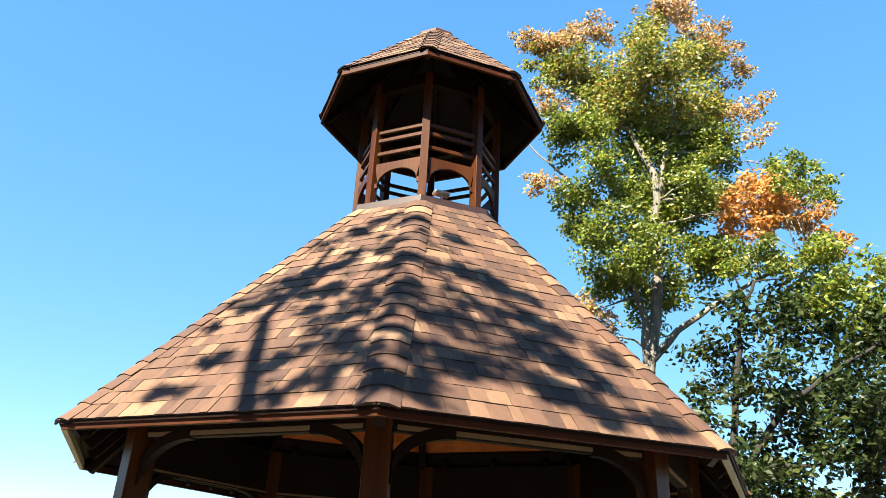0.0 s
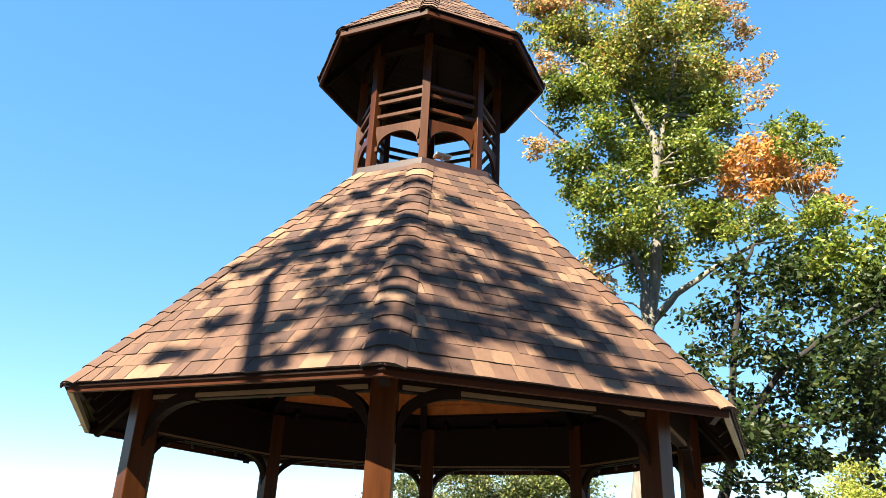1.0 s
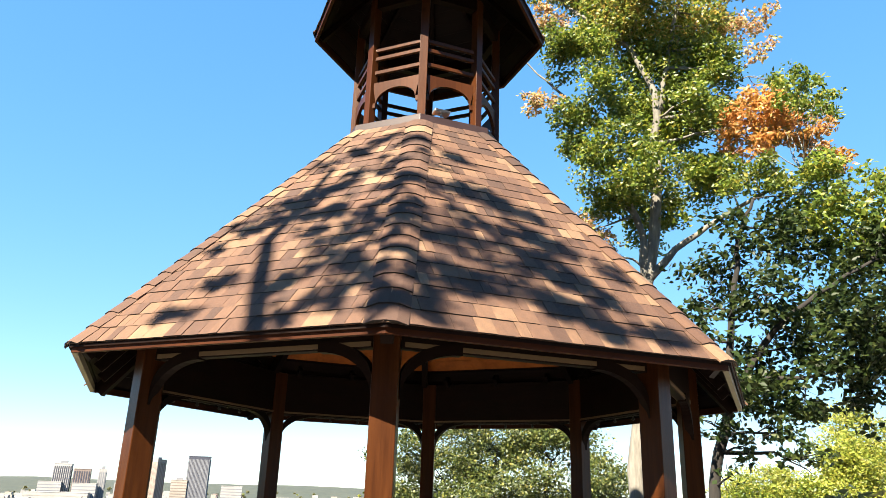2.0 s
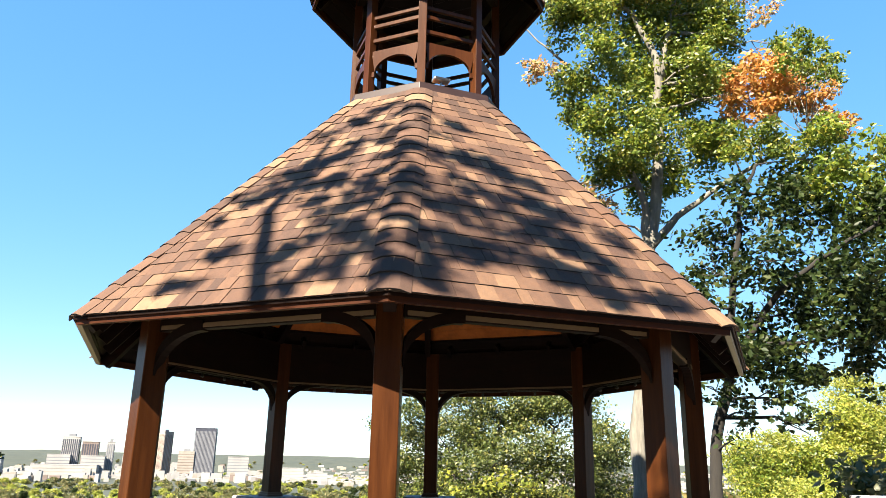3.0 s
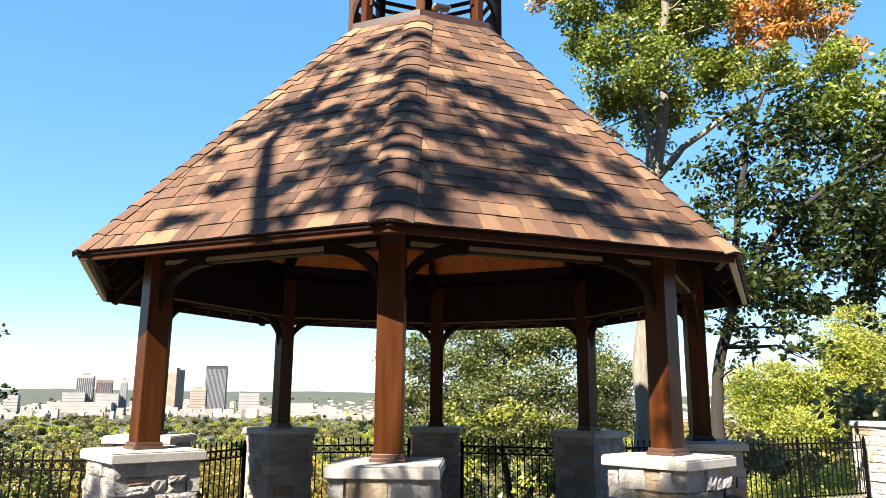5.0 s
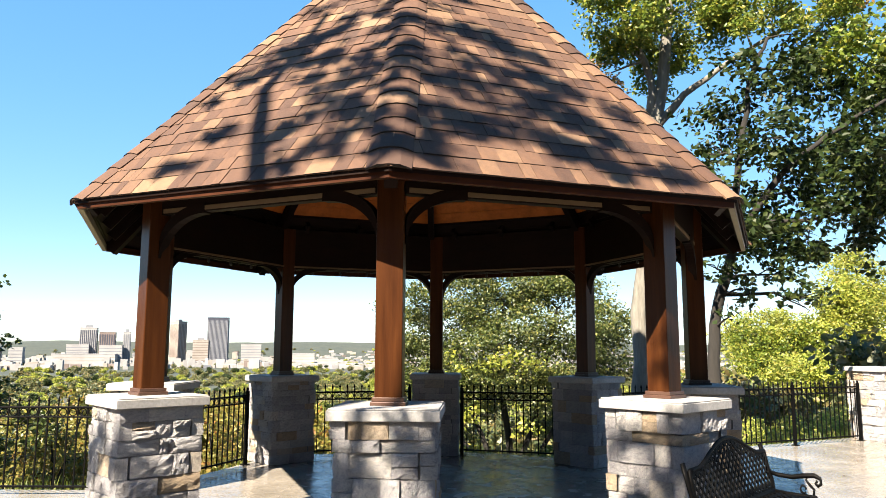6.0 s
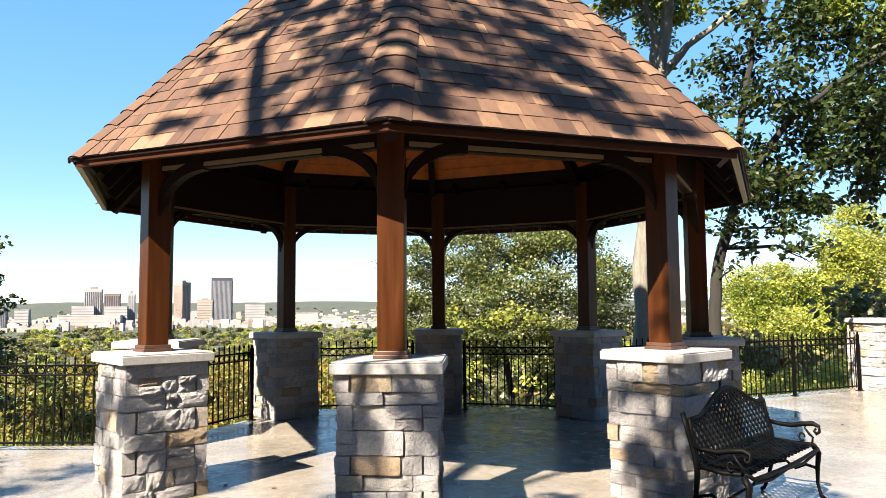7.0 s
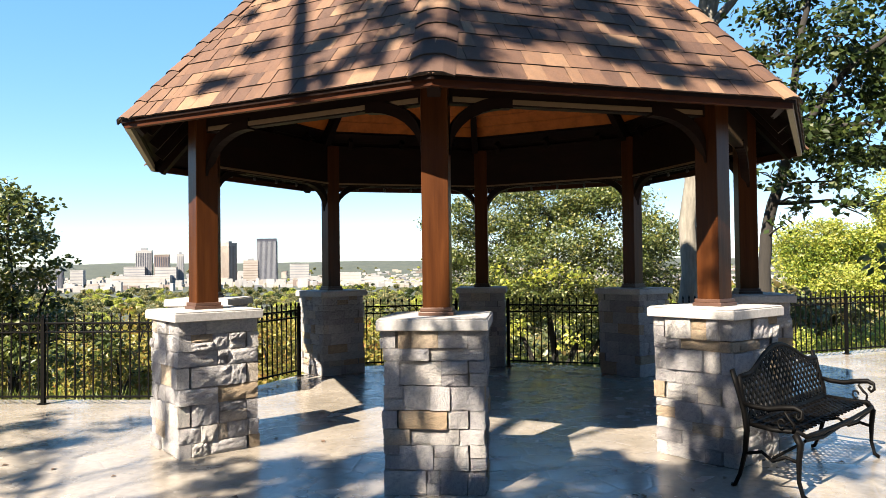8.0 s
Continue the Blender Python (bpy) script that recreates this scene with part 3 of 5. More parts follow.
def main_roof():
    roof = part("roof", roof_deck(R_EAVE, Z_EAVE, R_TOP, Z_TOP), TIMBER_SHADED, pavilion, "steep brown shingled roof")
    at = lambda r: Z_EAVE + (R_EAVE - r) * (Z_TOP - Z_EAVE) / (R_EAVE - R_TOP)
    part("ceiling_board", roof_skin(3.1, at(3.1), 0.95, at(0.95), 18, 0.006), CEILING, pavilion, "orange-brown tongue and groove pine boards", kind="stuff")
    # overhang boards get the shade-dark colour instead of the pine
    part("soffit_board", roof_skin(R_EAVE - 0.05, at(R_EAVE - 0.05), 3.12, at(3.12), 6, 0.006), TIMBER_SHADED, pavilion, "stained soffit boards, coloured dark for the eaves' shade", kind="stuff")
    # unseen floor, added to keep sun from falling through the lantern
    part("lantern_floor", ring_band(Shape(), 1.08, 5.60, 1.08, 5.64, 0.01, 5.64, 0.01, 5.60), TIMBER_SHADED, pavilion, "added boarded floor under the lantern, coloured dark for shade")
    for a in CORNERS:
        # the fascia boards at 67.5 degrees to either side are paler
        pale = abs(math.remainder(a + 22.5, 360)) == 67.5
        h = (R_EAVE - 0.022) * SIN8
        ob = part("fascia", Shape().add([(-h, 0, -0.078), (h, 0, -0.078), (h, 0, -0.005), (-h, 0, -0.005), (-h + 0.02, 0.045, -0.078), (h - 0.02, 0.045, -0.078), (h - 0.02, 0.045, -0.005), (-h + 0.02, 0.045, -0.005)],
                  [(0, 1, 2, 3), (4, 7, 6, 5), (0, 4, 5, 1), (3, 2, 6, 7), (0, 3, 7, 4), (1, 5, 6, 2)]), PALE_FASCIA if pale else FASCIA, pavilion, "pale fascia board" if pale else "stained wooden fascia board")
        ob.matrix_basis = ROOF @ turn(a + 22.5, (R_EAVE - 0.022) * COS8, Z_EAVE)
    drip = ring_band(Shape(), R_EAVE + 0.004, Z_EAVE + 0.004, R_EAVE + 0.004, Z_EAVE - 0.012, R_EAVE - 0.018, Z_EAVE - 0.012, R_EAVE - 0.018, Z_EAVE + 0.004)
    part("drip_edge", drip, TRIM, pavilion, "brown metal drip edge")
    # rafters under the boards: one at each corner and three on each face
    for a in CORNERS:
        p0 = ROOF @ turn(a, R_EAVE - 0.12, Z_EAVE + 0.02).translation
        p1 = ROOF @ turn(a, 1.0, Z_TOP + 0.02).translation
        dn = Vector((0, 0, -0.09))
        part("hip_rafter", Shape().beam(p0 + dn, p1 + dn, 0.09, 0.15), TIMBER_SHADED, pavilion)
        for k in (-0.55, 0.0, 0.55):
            m = face_frame(a + 22.5)
            x = k * R_EAVE * SIN8
            v1 = 0.92
            part("rafter", Shape().beam(m @ Vector((x, 0.1, -0.11)), m @ Vector((x, v1, -0.11)), 0.05, 0.11), TIMBER_SHADED, pavilion)
    rest = shingle_faces(roof, R_EAVE, Z_EAVE, R_TOP, Z_TOP, EXPOSURE, {-22.5: 8, 22.5: 8}, 3)
    part("shingle_course", rest, SHINGLE, roof, "overlapping tan and brown asphalt shingles", kind="stuff")
    part("hip_cap", hip_caps(Shape(), R_EAVE, Z_EAVE, R_TOP, Z_TOP, 0.2, 0.155, roof), SHINGLE, roof, "folded hip shingles", kind="stuff")


main_roof()

# ---- the lantern on top ----
R_LAN, R_CURB = 0.92, 1.135
R_LEAVE, Z_LEAVE, Z_APEX = 1.57, 7.69, 9.36


def lantern():
    curb = ring_band(Shape(), R_CURB + 0.03, 5.735, R_CURB, 5.80, R_CURB - 0.02, 5.90, R_CURB - 0.2, 5.735)
    ring_band(curb, R_CURB - 0.02, 5.90, R_CURB - 0.03, 5.905, R_CURB - 0.22, 5.905, R_CURB - 0.2, 5.735)
    part("curb_flashing", curb, COPPER, pavilion, "brown metal flashing round the lantern's foot", bevel=0.004)
    post = Shape().box(-0.05, 0.05, -0.05, 0.05, 5.90, 7.78).mesh("lantern_post", TIMBER, bevel=0.005)
    half = R_LAN * SIN8
    rail = Shape().box(-half + 0.045, half - 0.045, -0.018, 0.018, -0.024, 0.024).mesh("lantern_rail", TIMBER, bevel=0.003)
    w = half - 0.03
    arc = [(-(w - 0.055) * math.cos(math.pi * i / 14), 6.25 + 0.18 * math.sin(math.pi * i / 14)) for i in range(15)]
    s = Shape()
    for y in (-0.02, 0.02):
        s.v += [(x, y, z) for x, z in arc]
        s.v += [(x / (w - 0.055) * w, y, 6.535) for i, (x, z) in enumerate(arc)]
    n = len(arc)
    for i in range(n - 1):
        s.f += [(i, i + 1, n + i + 1, n + i), (2 * n + i, 2 * n + i + 1, 3 * n + i + 1, 3 * n + i), (i, i + 1, 2 * n + i + 1, 2 * n + i), (n + i, n + i + 1, 3 * n + i + 1, 3 * n + i)]
    s.f += [(0, n, 3 * n, 2 * n), (n - 1, 2 * n - 1, 4 * n - 1, 3 * n - 1)]
    for sx in (-1, 1):
        s.box(*sorted((sx * w, sx * (w - 0.05))), -0.02, 0.02, 6.19, 6.255)
    panel = s.mesh("arch_panel", TIMBER)
    for a in CORNERS:
        ob = part("lantern_post", post, None, pavilion)
        ob.matrix_basis = ROOF @ turn(a, R_LAN)
        for z in (6.685, 6.885, 7.01):
            ob = part("lantern_rail", rail, None, pavilion)
            ob.matrix_basis = ROOF @ turn(a + 22.5, R_LAN * COS8, z)
        ob = part("arch_panel", panel, None, pavilion, "arched timber panel")
        ob.matrix_basis = ROOF @ turn(a + 22.5, R_LAN * COS8)
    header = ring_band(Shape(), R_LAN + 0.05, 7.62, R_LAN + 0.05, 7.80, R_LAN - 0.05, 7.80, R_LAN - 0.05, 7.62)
    part("lantern_header", header, TIMBER_SHADED, pavilion)
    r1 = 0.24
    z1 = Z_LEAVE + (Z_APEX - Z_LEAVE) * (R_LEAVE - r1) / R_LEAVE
    roof = part("lantern_roof", roof_deck(R_LEAVE, Z_LEAVE, r1, z1), TIMBER_SHADED, pavilion, "small brown shingled lantern roof")
    # lantern underside: shade coloured into the boards
    part("lantern_ceiling", roof_skin(R_LEAVE - 0.04, Z_LEAVE + 0.02, 0.1, z1 + 0.1, 12, 0.006), TIMBER_SHADED, pavilion, "stained boards coloured dark for the shade inside", kind="stuff")
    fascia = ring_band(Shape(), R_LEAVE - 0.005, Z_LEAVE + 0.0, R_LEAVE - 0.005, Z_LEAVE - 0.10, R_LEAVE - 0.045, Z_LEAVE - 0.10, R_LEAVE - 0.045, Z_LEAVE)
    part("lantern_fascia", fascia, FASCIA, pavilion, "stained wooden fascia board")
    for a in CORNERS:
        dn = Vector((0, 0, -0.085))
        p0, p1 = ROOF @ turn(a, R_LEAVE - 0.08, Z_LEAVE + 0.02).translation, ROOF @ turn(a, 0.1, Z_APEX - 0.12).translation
        part("lantern_rafter", Shape().beam(p0 + dn, p1 + dn, 0.06, 0.11), TIMBER_SHADED, pavilion)
    rest = shingle_faces(roof, R_LEAVE, Z_LEAVE, r1, z1, 0.15, {}, 5)
    part("shingle_course", rest, SHINGLE, roof, "overlapping tan and brown asphalt shingles", kind="stuff")
    part("hip_cap", hip_caps(Shape(), R_LEAVE, Z_LEAVE, r1, z1, 0.2, 0.11), SHINGLE, roof, "folded hip shingles", kind="stuff")
    cap = ring_band(Shape(), 0.30, z1 - 0.05, 0.31, z1 + 0.0, 0.02, Z_APEX + 0.01, 0.02, z1 - 0.05)
    part("peak_cap", cap, TRIM, pavilion, "dark metal peak cap")


lantern()


# ---- trees ----
def leaf_mesh(name, blobs, per_m2, size, material, seed, droop=0.35, holes=0.25):
    """Many single leaves in uneven clumps about the given places (x, y, z, radius)."""
    q = np.random.default_rng(seed)
    P = []
    for x, y, z, r in blobs:
        n_sub = max(5, int(11 * r / 0.6))
        for _ in range(n_sub):
            d = q.normal(size=3)
            d /= np.linalg.norm(d)
            c = np.array((x, y, z)) + d * r * q.uniform(0.35, 1.0) * np.array((1.05, 1.05, 0.8))
            rr = r * q.uniform(0.25, 0.58)
            n = int(per_m2 * rr * rr * 10.5 * q.uniform(0.5, 1.3))
            e = q.normal(size=(n, 3))
            e /= np.linalg.norm(e, axis=1)[:, None]
            P.append(c + e * rr * (q.uniform(0.1, 1.0, (n, 1)) ** 0.6) * np.array((1.15, 1.15, 0.75)))
    P = np.concatenate(P)
    n = len(P)
    a = q.normal(size=(n, 3))
    a[:, 2] = a[:, 2] * 0.6 - droop
    a /= np.linalg.norm(a, axis=1)[:, None]
    b = np.cross(a, q.normal(size=(n, 3)))
    b /= np.linalg.norm(b, axis=1)[:, None]
    c = np.cross(a, b)
    L = size * q.uniform(0.6, 1.25, (n, 1))
    W = L * 0.30
    V = np.empty((n, 4, 3))
    V[:, 0], V[:, 2] = P, P + a * L
    V[:, 1] = P + a * L * 0.45 + b * W + c * W * 0.35
    V[:, 3] = P + a * L * 0.45 - b * W + c * W * 0.35
    me = bpy.data.meshes.new(name)
    me.vertices.add(4 * n)
    me.vertices.foreach_set("co", V.ravel())
    me.loops.add(6 * n)
    base = (np.arange(n) * 4)[:, None]
    me.loops.foreach_set("vertex_index", (base + np.array([0, 1, 2, 0, 2, 3])).ravel().astype(np.int32))
    me.polygons.add(2 * n)
    me.polygons.foreach_set("loop_start", (np.arange(2 * n) * 3).astype(np.int32))
    me.update(calc_edges=True)
    me.materials.append(material)
    return me


def fuller(blobs, k):
    return [(x, y, z, r * k) for x, y, z, r in blobs]


def wiggle(a, b, n, amount, q):
    a, b = Vector(a), Vector(b)
    out = []
    for i in range(n + 1):
        t = i / n
        k = amount * (b - a).length * math.sin(math.pi * t)
        out.append(a.lerp(b, t) + Vector((q.uniform(-k, k), q.uniform(-k, k), q.uniform(-k, k) * 0.6)))
    return out


def tree(name, label, limbs, crowns, bark, seed, twig=0.028, twigs=3):
    """limbs: (points, first radius, last radius); crowns: (part, blobs, leaves a square metre, leaf size, material)."""
    q = random.Random(seed)
    foot = Vector(limbs[0][0][0])
    t = thing(name, Matrix.Translation(foot), label, "tree" if "tree" in name else "shrub")
    back = Matrix.Translation(-foot)
    joints = []
    for i, (pts, r0, r1) in enumerate(limbs):
        fine = []
        for a, b in zip(pts, pts[1:]):
            fine += wiggle(a, b, 4, 0.03, q)[:-1]
        fine.append(Vector(pts[-1]))
        n = len(fine)
        radii = [r0 + (r1 - r0) * (k / (n - 1)) ** 0.8 for k in range(n)]
        if i == 0:
            radii[0] *= 1.35
            radii[1] *= 1.12
        joints += [(p, r) for p, r in zip(fine[n // 4:], radii[n // 4:])]
        me = Shape().tube(fine, radii, 10 if r0 > 0.1 else 7, 0.12).mesh("trunk" if i == 0 else "limb", bark, smooth=True)
        me.transform(back)
        part("trunk" if i == 0 else "limb", me, None, t)
    s = Shape()
    for _, blobs, *_ in crowns:
        for x, y, z, r in blobs:
            c = Vector((x, y, z))
            near, rad = min(joints, key=lambda j: (j[0] - c).length + max(0, j[0].z - c.z) * 0.7)
            rr = min(rad * 0.6, twig + 0.012 * (near - c).length)
            path = wiggle(near, c, 5, 0.08, q)
            s.tube(path, [rr * (1 - 0.16 * k) for k in range(6)], 5)
            for _ in range(twigs):
                e = c + Vector((q.gauss(0, 1), q.gauss(0, 1), q.gauss(0.25, 0.8))).normalized() * r * q.uniform(0.7, 1.1)
                s.tube(wiggle(path[q.choice((3, 4, 5))], e, 3, 0.1, q), [rr * 0.35, rr * 0.28, rr * 0.2, rr * 0.08], 4)
    me = s.mesh("branch", bark, smooth=True)
    me.transform(back)
    part("branch", me, None, t, kind="stuff")
    for k, (pname, blobs, per, size, mat) in enumerate(crowns):
        me = leaf_mesh(pname, blobs, per, size, mat, seed * 10 + k)
        me.transform(back)
        part(pname, me, None, t, kind="stuff")
    return t


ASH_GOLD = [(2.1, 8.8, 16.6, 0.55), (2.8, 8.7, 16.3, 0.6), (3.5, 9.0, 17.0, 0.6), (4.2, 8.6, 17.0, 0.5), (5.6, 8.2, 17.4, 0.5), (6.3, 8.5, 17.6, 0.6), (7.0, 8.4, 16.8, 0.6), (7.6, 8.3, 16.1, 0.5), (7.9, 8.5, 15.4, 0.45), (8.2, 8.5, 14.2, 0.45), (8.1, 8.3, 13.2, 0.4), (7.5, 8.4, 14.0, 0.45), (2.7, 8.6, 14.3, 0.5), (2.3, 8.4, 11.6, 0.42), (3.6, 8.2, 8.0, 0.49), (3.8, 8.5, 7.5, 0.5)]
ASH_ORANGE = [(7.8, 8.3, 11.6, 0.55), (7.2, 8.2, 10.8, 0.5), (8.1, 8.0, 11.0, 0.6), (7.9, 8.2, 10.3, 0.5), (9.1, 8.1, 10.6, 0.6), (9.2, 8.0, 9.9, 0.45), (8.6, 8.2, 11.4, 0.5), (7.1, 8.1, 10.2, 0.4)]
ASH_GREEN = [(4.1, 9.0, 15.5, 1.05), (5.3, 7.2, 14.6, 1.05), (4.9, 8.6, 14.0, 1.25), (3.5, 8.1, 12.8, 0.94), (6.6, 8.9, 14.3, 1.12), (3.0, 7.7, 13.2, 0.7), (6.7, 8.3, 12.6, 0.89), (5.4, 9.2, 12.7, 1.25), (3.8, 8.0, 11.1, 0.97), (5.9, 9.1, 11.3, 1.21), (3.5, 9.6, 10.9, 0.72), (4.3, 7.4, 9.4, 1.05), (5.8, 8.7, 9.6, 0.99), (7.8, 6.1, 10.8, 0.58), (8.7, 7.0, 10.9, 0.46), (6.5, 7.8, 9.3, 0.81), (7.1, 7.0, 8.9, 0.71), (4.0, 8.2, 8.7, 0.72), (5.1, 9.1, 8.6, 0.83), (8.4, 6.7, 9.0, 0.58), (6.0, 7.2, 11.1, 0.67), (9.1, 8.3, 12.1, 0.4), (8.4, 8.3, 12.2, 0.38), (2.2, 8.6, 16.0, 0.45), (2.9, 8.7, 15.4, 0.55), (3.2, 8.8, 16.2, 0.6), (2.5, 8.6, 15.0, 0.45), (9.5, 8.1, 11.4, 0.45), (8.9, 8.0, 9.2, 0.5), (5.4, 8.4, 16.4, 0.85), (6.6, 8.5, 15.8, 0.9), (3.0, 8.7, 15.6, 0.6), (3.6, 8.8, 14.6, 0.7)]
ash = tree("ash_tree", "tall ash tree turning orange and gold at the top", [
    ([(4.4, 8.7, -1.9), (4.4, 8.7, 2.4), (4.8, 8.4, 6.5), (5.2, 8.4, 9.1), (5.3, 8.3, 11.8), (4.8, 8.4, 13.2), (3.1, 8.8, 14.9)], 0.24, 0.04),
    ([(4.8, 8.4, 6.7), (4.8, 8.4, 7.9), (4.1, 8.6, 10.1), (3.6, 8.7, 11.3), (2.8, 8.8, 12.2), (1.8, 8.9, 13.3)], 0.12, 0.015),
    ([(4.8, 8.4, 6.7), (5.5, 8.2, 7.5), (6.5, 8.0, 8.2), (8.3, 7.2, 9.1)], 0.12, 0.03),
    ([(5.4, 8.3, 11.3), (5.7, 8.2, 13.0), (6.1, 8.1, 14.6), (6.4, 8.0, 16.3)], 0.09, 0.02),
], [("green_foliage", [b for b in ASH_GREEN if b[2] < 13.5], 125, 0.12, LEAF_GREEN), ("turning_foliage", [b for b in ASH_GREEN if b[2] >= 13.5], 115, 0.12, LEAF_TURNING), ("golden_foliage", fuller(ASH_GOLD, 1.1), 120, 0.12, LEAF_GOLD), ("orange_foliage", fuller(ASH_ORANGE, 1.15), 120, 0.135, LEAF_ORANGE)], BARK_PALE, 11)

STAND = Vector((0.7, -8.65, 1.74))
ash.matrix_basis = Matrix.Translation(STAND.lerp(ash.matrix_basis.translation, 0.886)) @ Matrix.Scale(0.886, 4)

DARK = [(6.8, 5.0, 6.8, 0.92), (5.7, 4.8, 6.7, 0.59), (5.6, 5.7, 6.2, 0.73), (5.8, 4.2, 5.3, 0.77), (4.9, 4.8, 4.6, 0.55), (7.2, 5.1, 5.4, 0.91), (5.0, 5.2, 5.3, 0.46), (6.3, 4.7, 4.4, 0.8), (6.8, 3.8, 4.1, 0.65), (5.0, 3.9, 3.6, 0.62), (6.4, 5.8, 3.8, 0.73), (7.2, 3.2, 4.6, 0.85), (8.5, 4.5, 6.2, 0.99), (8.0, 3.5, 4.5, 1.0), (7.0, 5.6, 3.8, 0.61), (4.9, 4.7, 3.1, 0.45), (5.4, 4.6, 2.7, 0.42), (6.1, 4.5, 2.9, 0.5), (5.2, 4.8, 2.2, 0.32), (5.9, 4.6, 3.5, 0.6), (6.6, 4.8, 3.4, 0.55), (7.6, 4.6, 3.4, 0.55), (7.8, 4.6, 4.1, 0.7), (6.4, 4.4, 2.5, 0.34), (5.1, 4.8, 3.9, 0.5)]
# Top clumps in the sun: its light is put in as a lighter green.
DARK_TOP_SUNLIT = [(7.7, 4.9, 7.2, 0.75), (8.9, 5.7, 8.1, 0.75), (8.2, 5.1, 6.6, 0.89), (8.4, 4.1, 6.9, 0.73), (8.0, 5.6, 6.1, 0.77), (7.7, 5.6, 7.8, 0.59)]
tree("maple_tree", "dark green leaning tree beside the iron railing", [
    ([(5.0, 5.3, -0.6), (5.0, 5.3, 1.2), (5.1, 5.3, 2.3), (5.4, 5.1, 3.6), (5.5, 5.1, 4.6), (5.6, 5.0, 5.4), (5.8, 4.9, 6.7), (6.1, 4.8, 7.4)], 0.14, 0.03),
    ([(5.4, 5.1, 3.5), (5.8, 4.9, 4.2), (6.3, 4.7, 4.9), (6.9, 4.4, 5.4), (7.9, 4.2, 6.0)], 0.09, 0.03),
    ([(5.5, 5.0, 3.6), (6.0, 4.8, 3.9), (6.6, 4.6, 3.9), (7.5, 4.1, 4.1)], 0.06, 0.02),
], [("dark_foliage", DARK, 52, 0.14, LEAF_DARK), ("green_foliage", DARK_TOP_SUNLIT, 55, 0.14, LEAF_GREEN)], BARK_DARK, 12)

YELLOW = [(9.4, 14.6, 1.9, 1.05), (9.5, 13.6, 0.9, 1.11), (8.5, 13.0, 0.6, 0.71), (10.4, 14.0, 2.1, 0.85), (9.8, 11.9, 1.0, 1.04), (11.3, 13.8, 1.7, 1.15), (9.9, 14.2, -0.1, 1.14), (10.5, 12.8, -0.2, 1.09), (9.2, 15.2, -0.5, 0.78), (8.8, 14.0, 2.0, 0.6), (9.7, 14.3, 2.4, 0.7), (9.9, 13.8, 1.4, 0.7), (9.0, 14.1, 1.2, 0.7)]
locust = tree("honey_locust_tree", "bright yellow-green tree below the terrace", [
    ([(9.9, 13.6, -5.0), (9.9, 13.6, -2.0), (9.8, 13.7, 1.5)], 0.14, 0.03), ([(9.9, 13.6, -2.2), (10.8, 13.5, 1.2)], 0.07, 0.02)],
    [("yellow_foliage", fuller(YELLOW[::2], 1.1), 140, 0.09, LEAF_YELLOW), ("green_foliage", fuller(YELLOW[1::2], 1.1), 130, 0.09, LEAF_GREEN)], BARK_DARK, 13)
RIGHT_GREEN = [(13.4, 16.3, 3.4, 1.3), (12.8, 18.0, 1.9, 1.13), (13.2, 16.0, 1.6, 1.5), (13.6, 17.0, 4.4, 1.0), (12.5, 16.5, 3.5, 0.8), (14.0, 16.5, 3.3, 0.9), (12.8, 16.2, 2.6, 1.0), (13.8, 16.6, 2.1, 1.1), (12.0, 16.5, 1.8, 0.9)]
oak = tree("oak_tree", "green tree with yellowing leaves on the slope", [
    ([(12.8, 16.8, -6.0), (12.7, 16.8, 0.0), (13.4, 16.9, 4.8)], 0.2, 0.04)], [("green_foliage", fuller(RIGHT_GREEN, 1.0), 90, 0.11, LEAF_YELLOW)], BARK_DARK, 14)

for far_tree, k in ((locust, 1.9), (oak, 1.7)):
    far_tree.matrix_basis = Matrix.Translation(STAND.lerp(far_tree.matrix_basis.translation, k)) @ Matrix.Scale(k, 4)

BACK = [(-0.2, 5.7, 2.4, 0.5), (0.5, 6.5, 2.7, 0.58), (1.2, 6.7, 2.8, 0.59), (1.9, 6.0, 2.7, 0.56), (2.7, 6.1, 2.7, 0.57), (3.0, 4.9, 2.2, 0.46), (-0.4, 6.0, 1.7, 0.5), (0.4, 6.3, 1.8, 0.57), (1.1, 5.2, 1.8, 0.59), (1.9, 5.6, 1.9, 0.6), (2.5, 5.3, 1.5, 0.54), (3.3, 6.4, 1.5, 0.53), (0.0, 5.0, 1.0, 0.52), (0.7, 5.3, 0.9, 0.53), (1.4, 4.8, 1.1, 0.54), (2.1, 5.2, 0.8, 0.53), (2.9, 5.6, 0.8, 0.44), (0.3, 6.5, 0.2, 0.47), (1.9, 6.4, 0.2, 0.52), (-0.5, 5.0, 0.8, 0.42), (-0.7, 5.7, 1.8, 0.42), (-0.5, 5.6, 1.2, 0.45), (0.2, 5.7, 1.3, 0.5), (-0.6, 5.8, 2.4, 0.45), (3.3, 5.8, 2.2, 0.45), (3.2, 5.7, 1.3, 0.45), (0.7, 5.8, 2.7, 0.5), (1.8, 5.7, 2.7, 0.5)]
BACK_GOLD = [(0.2, 4.8, 1.3, 0.41), (1.0, 4.4, 1.4, 0.37), (1.6, 4.5, 1.4, 0.3), (0.7, 4.4, 0.5, 0.32), (1.3, 4.4, 0.3, 0.29)]
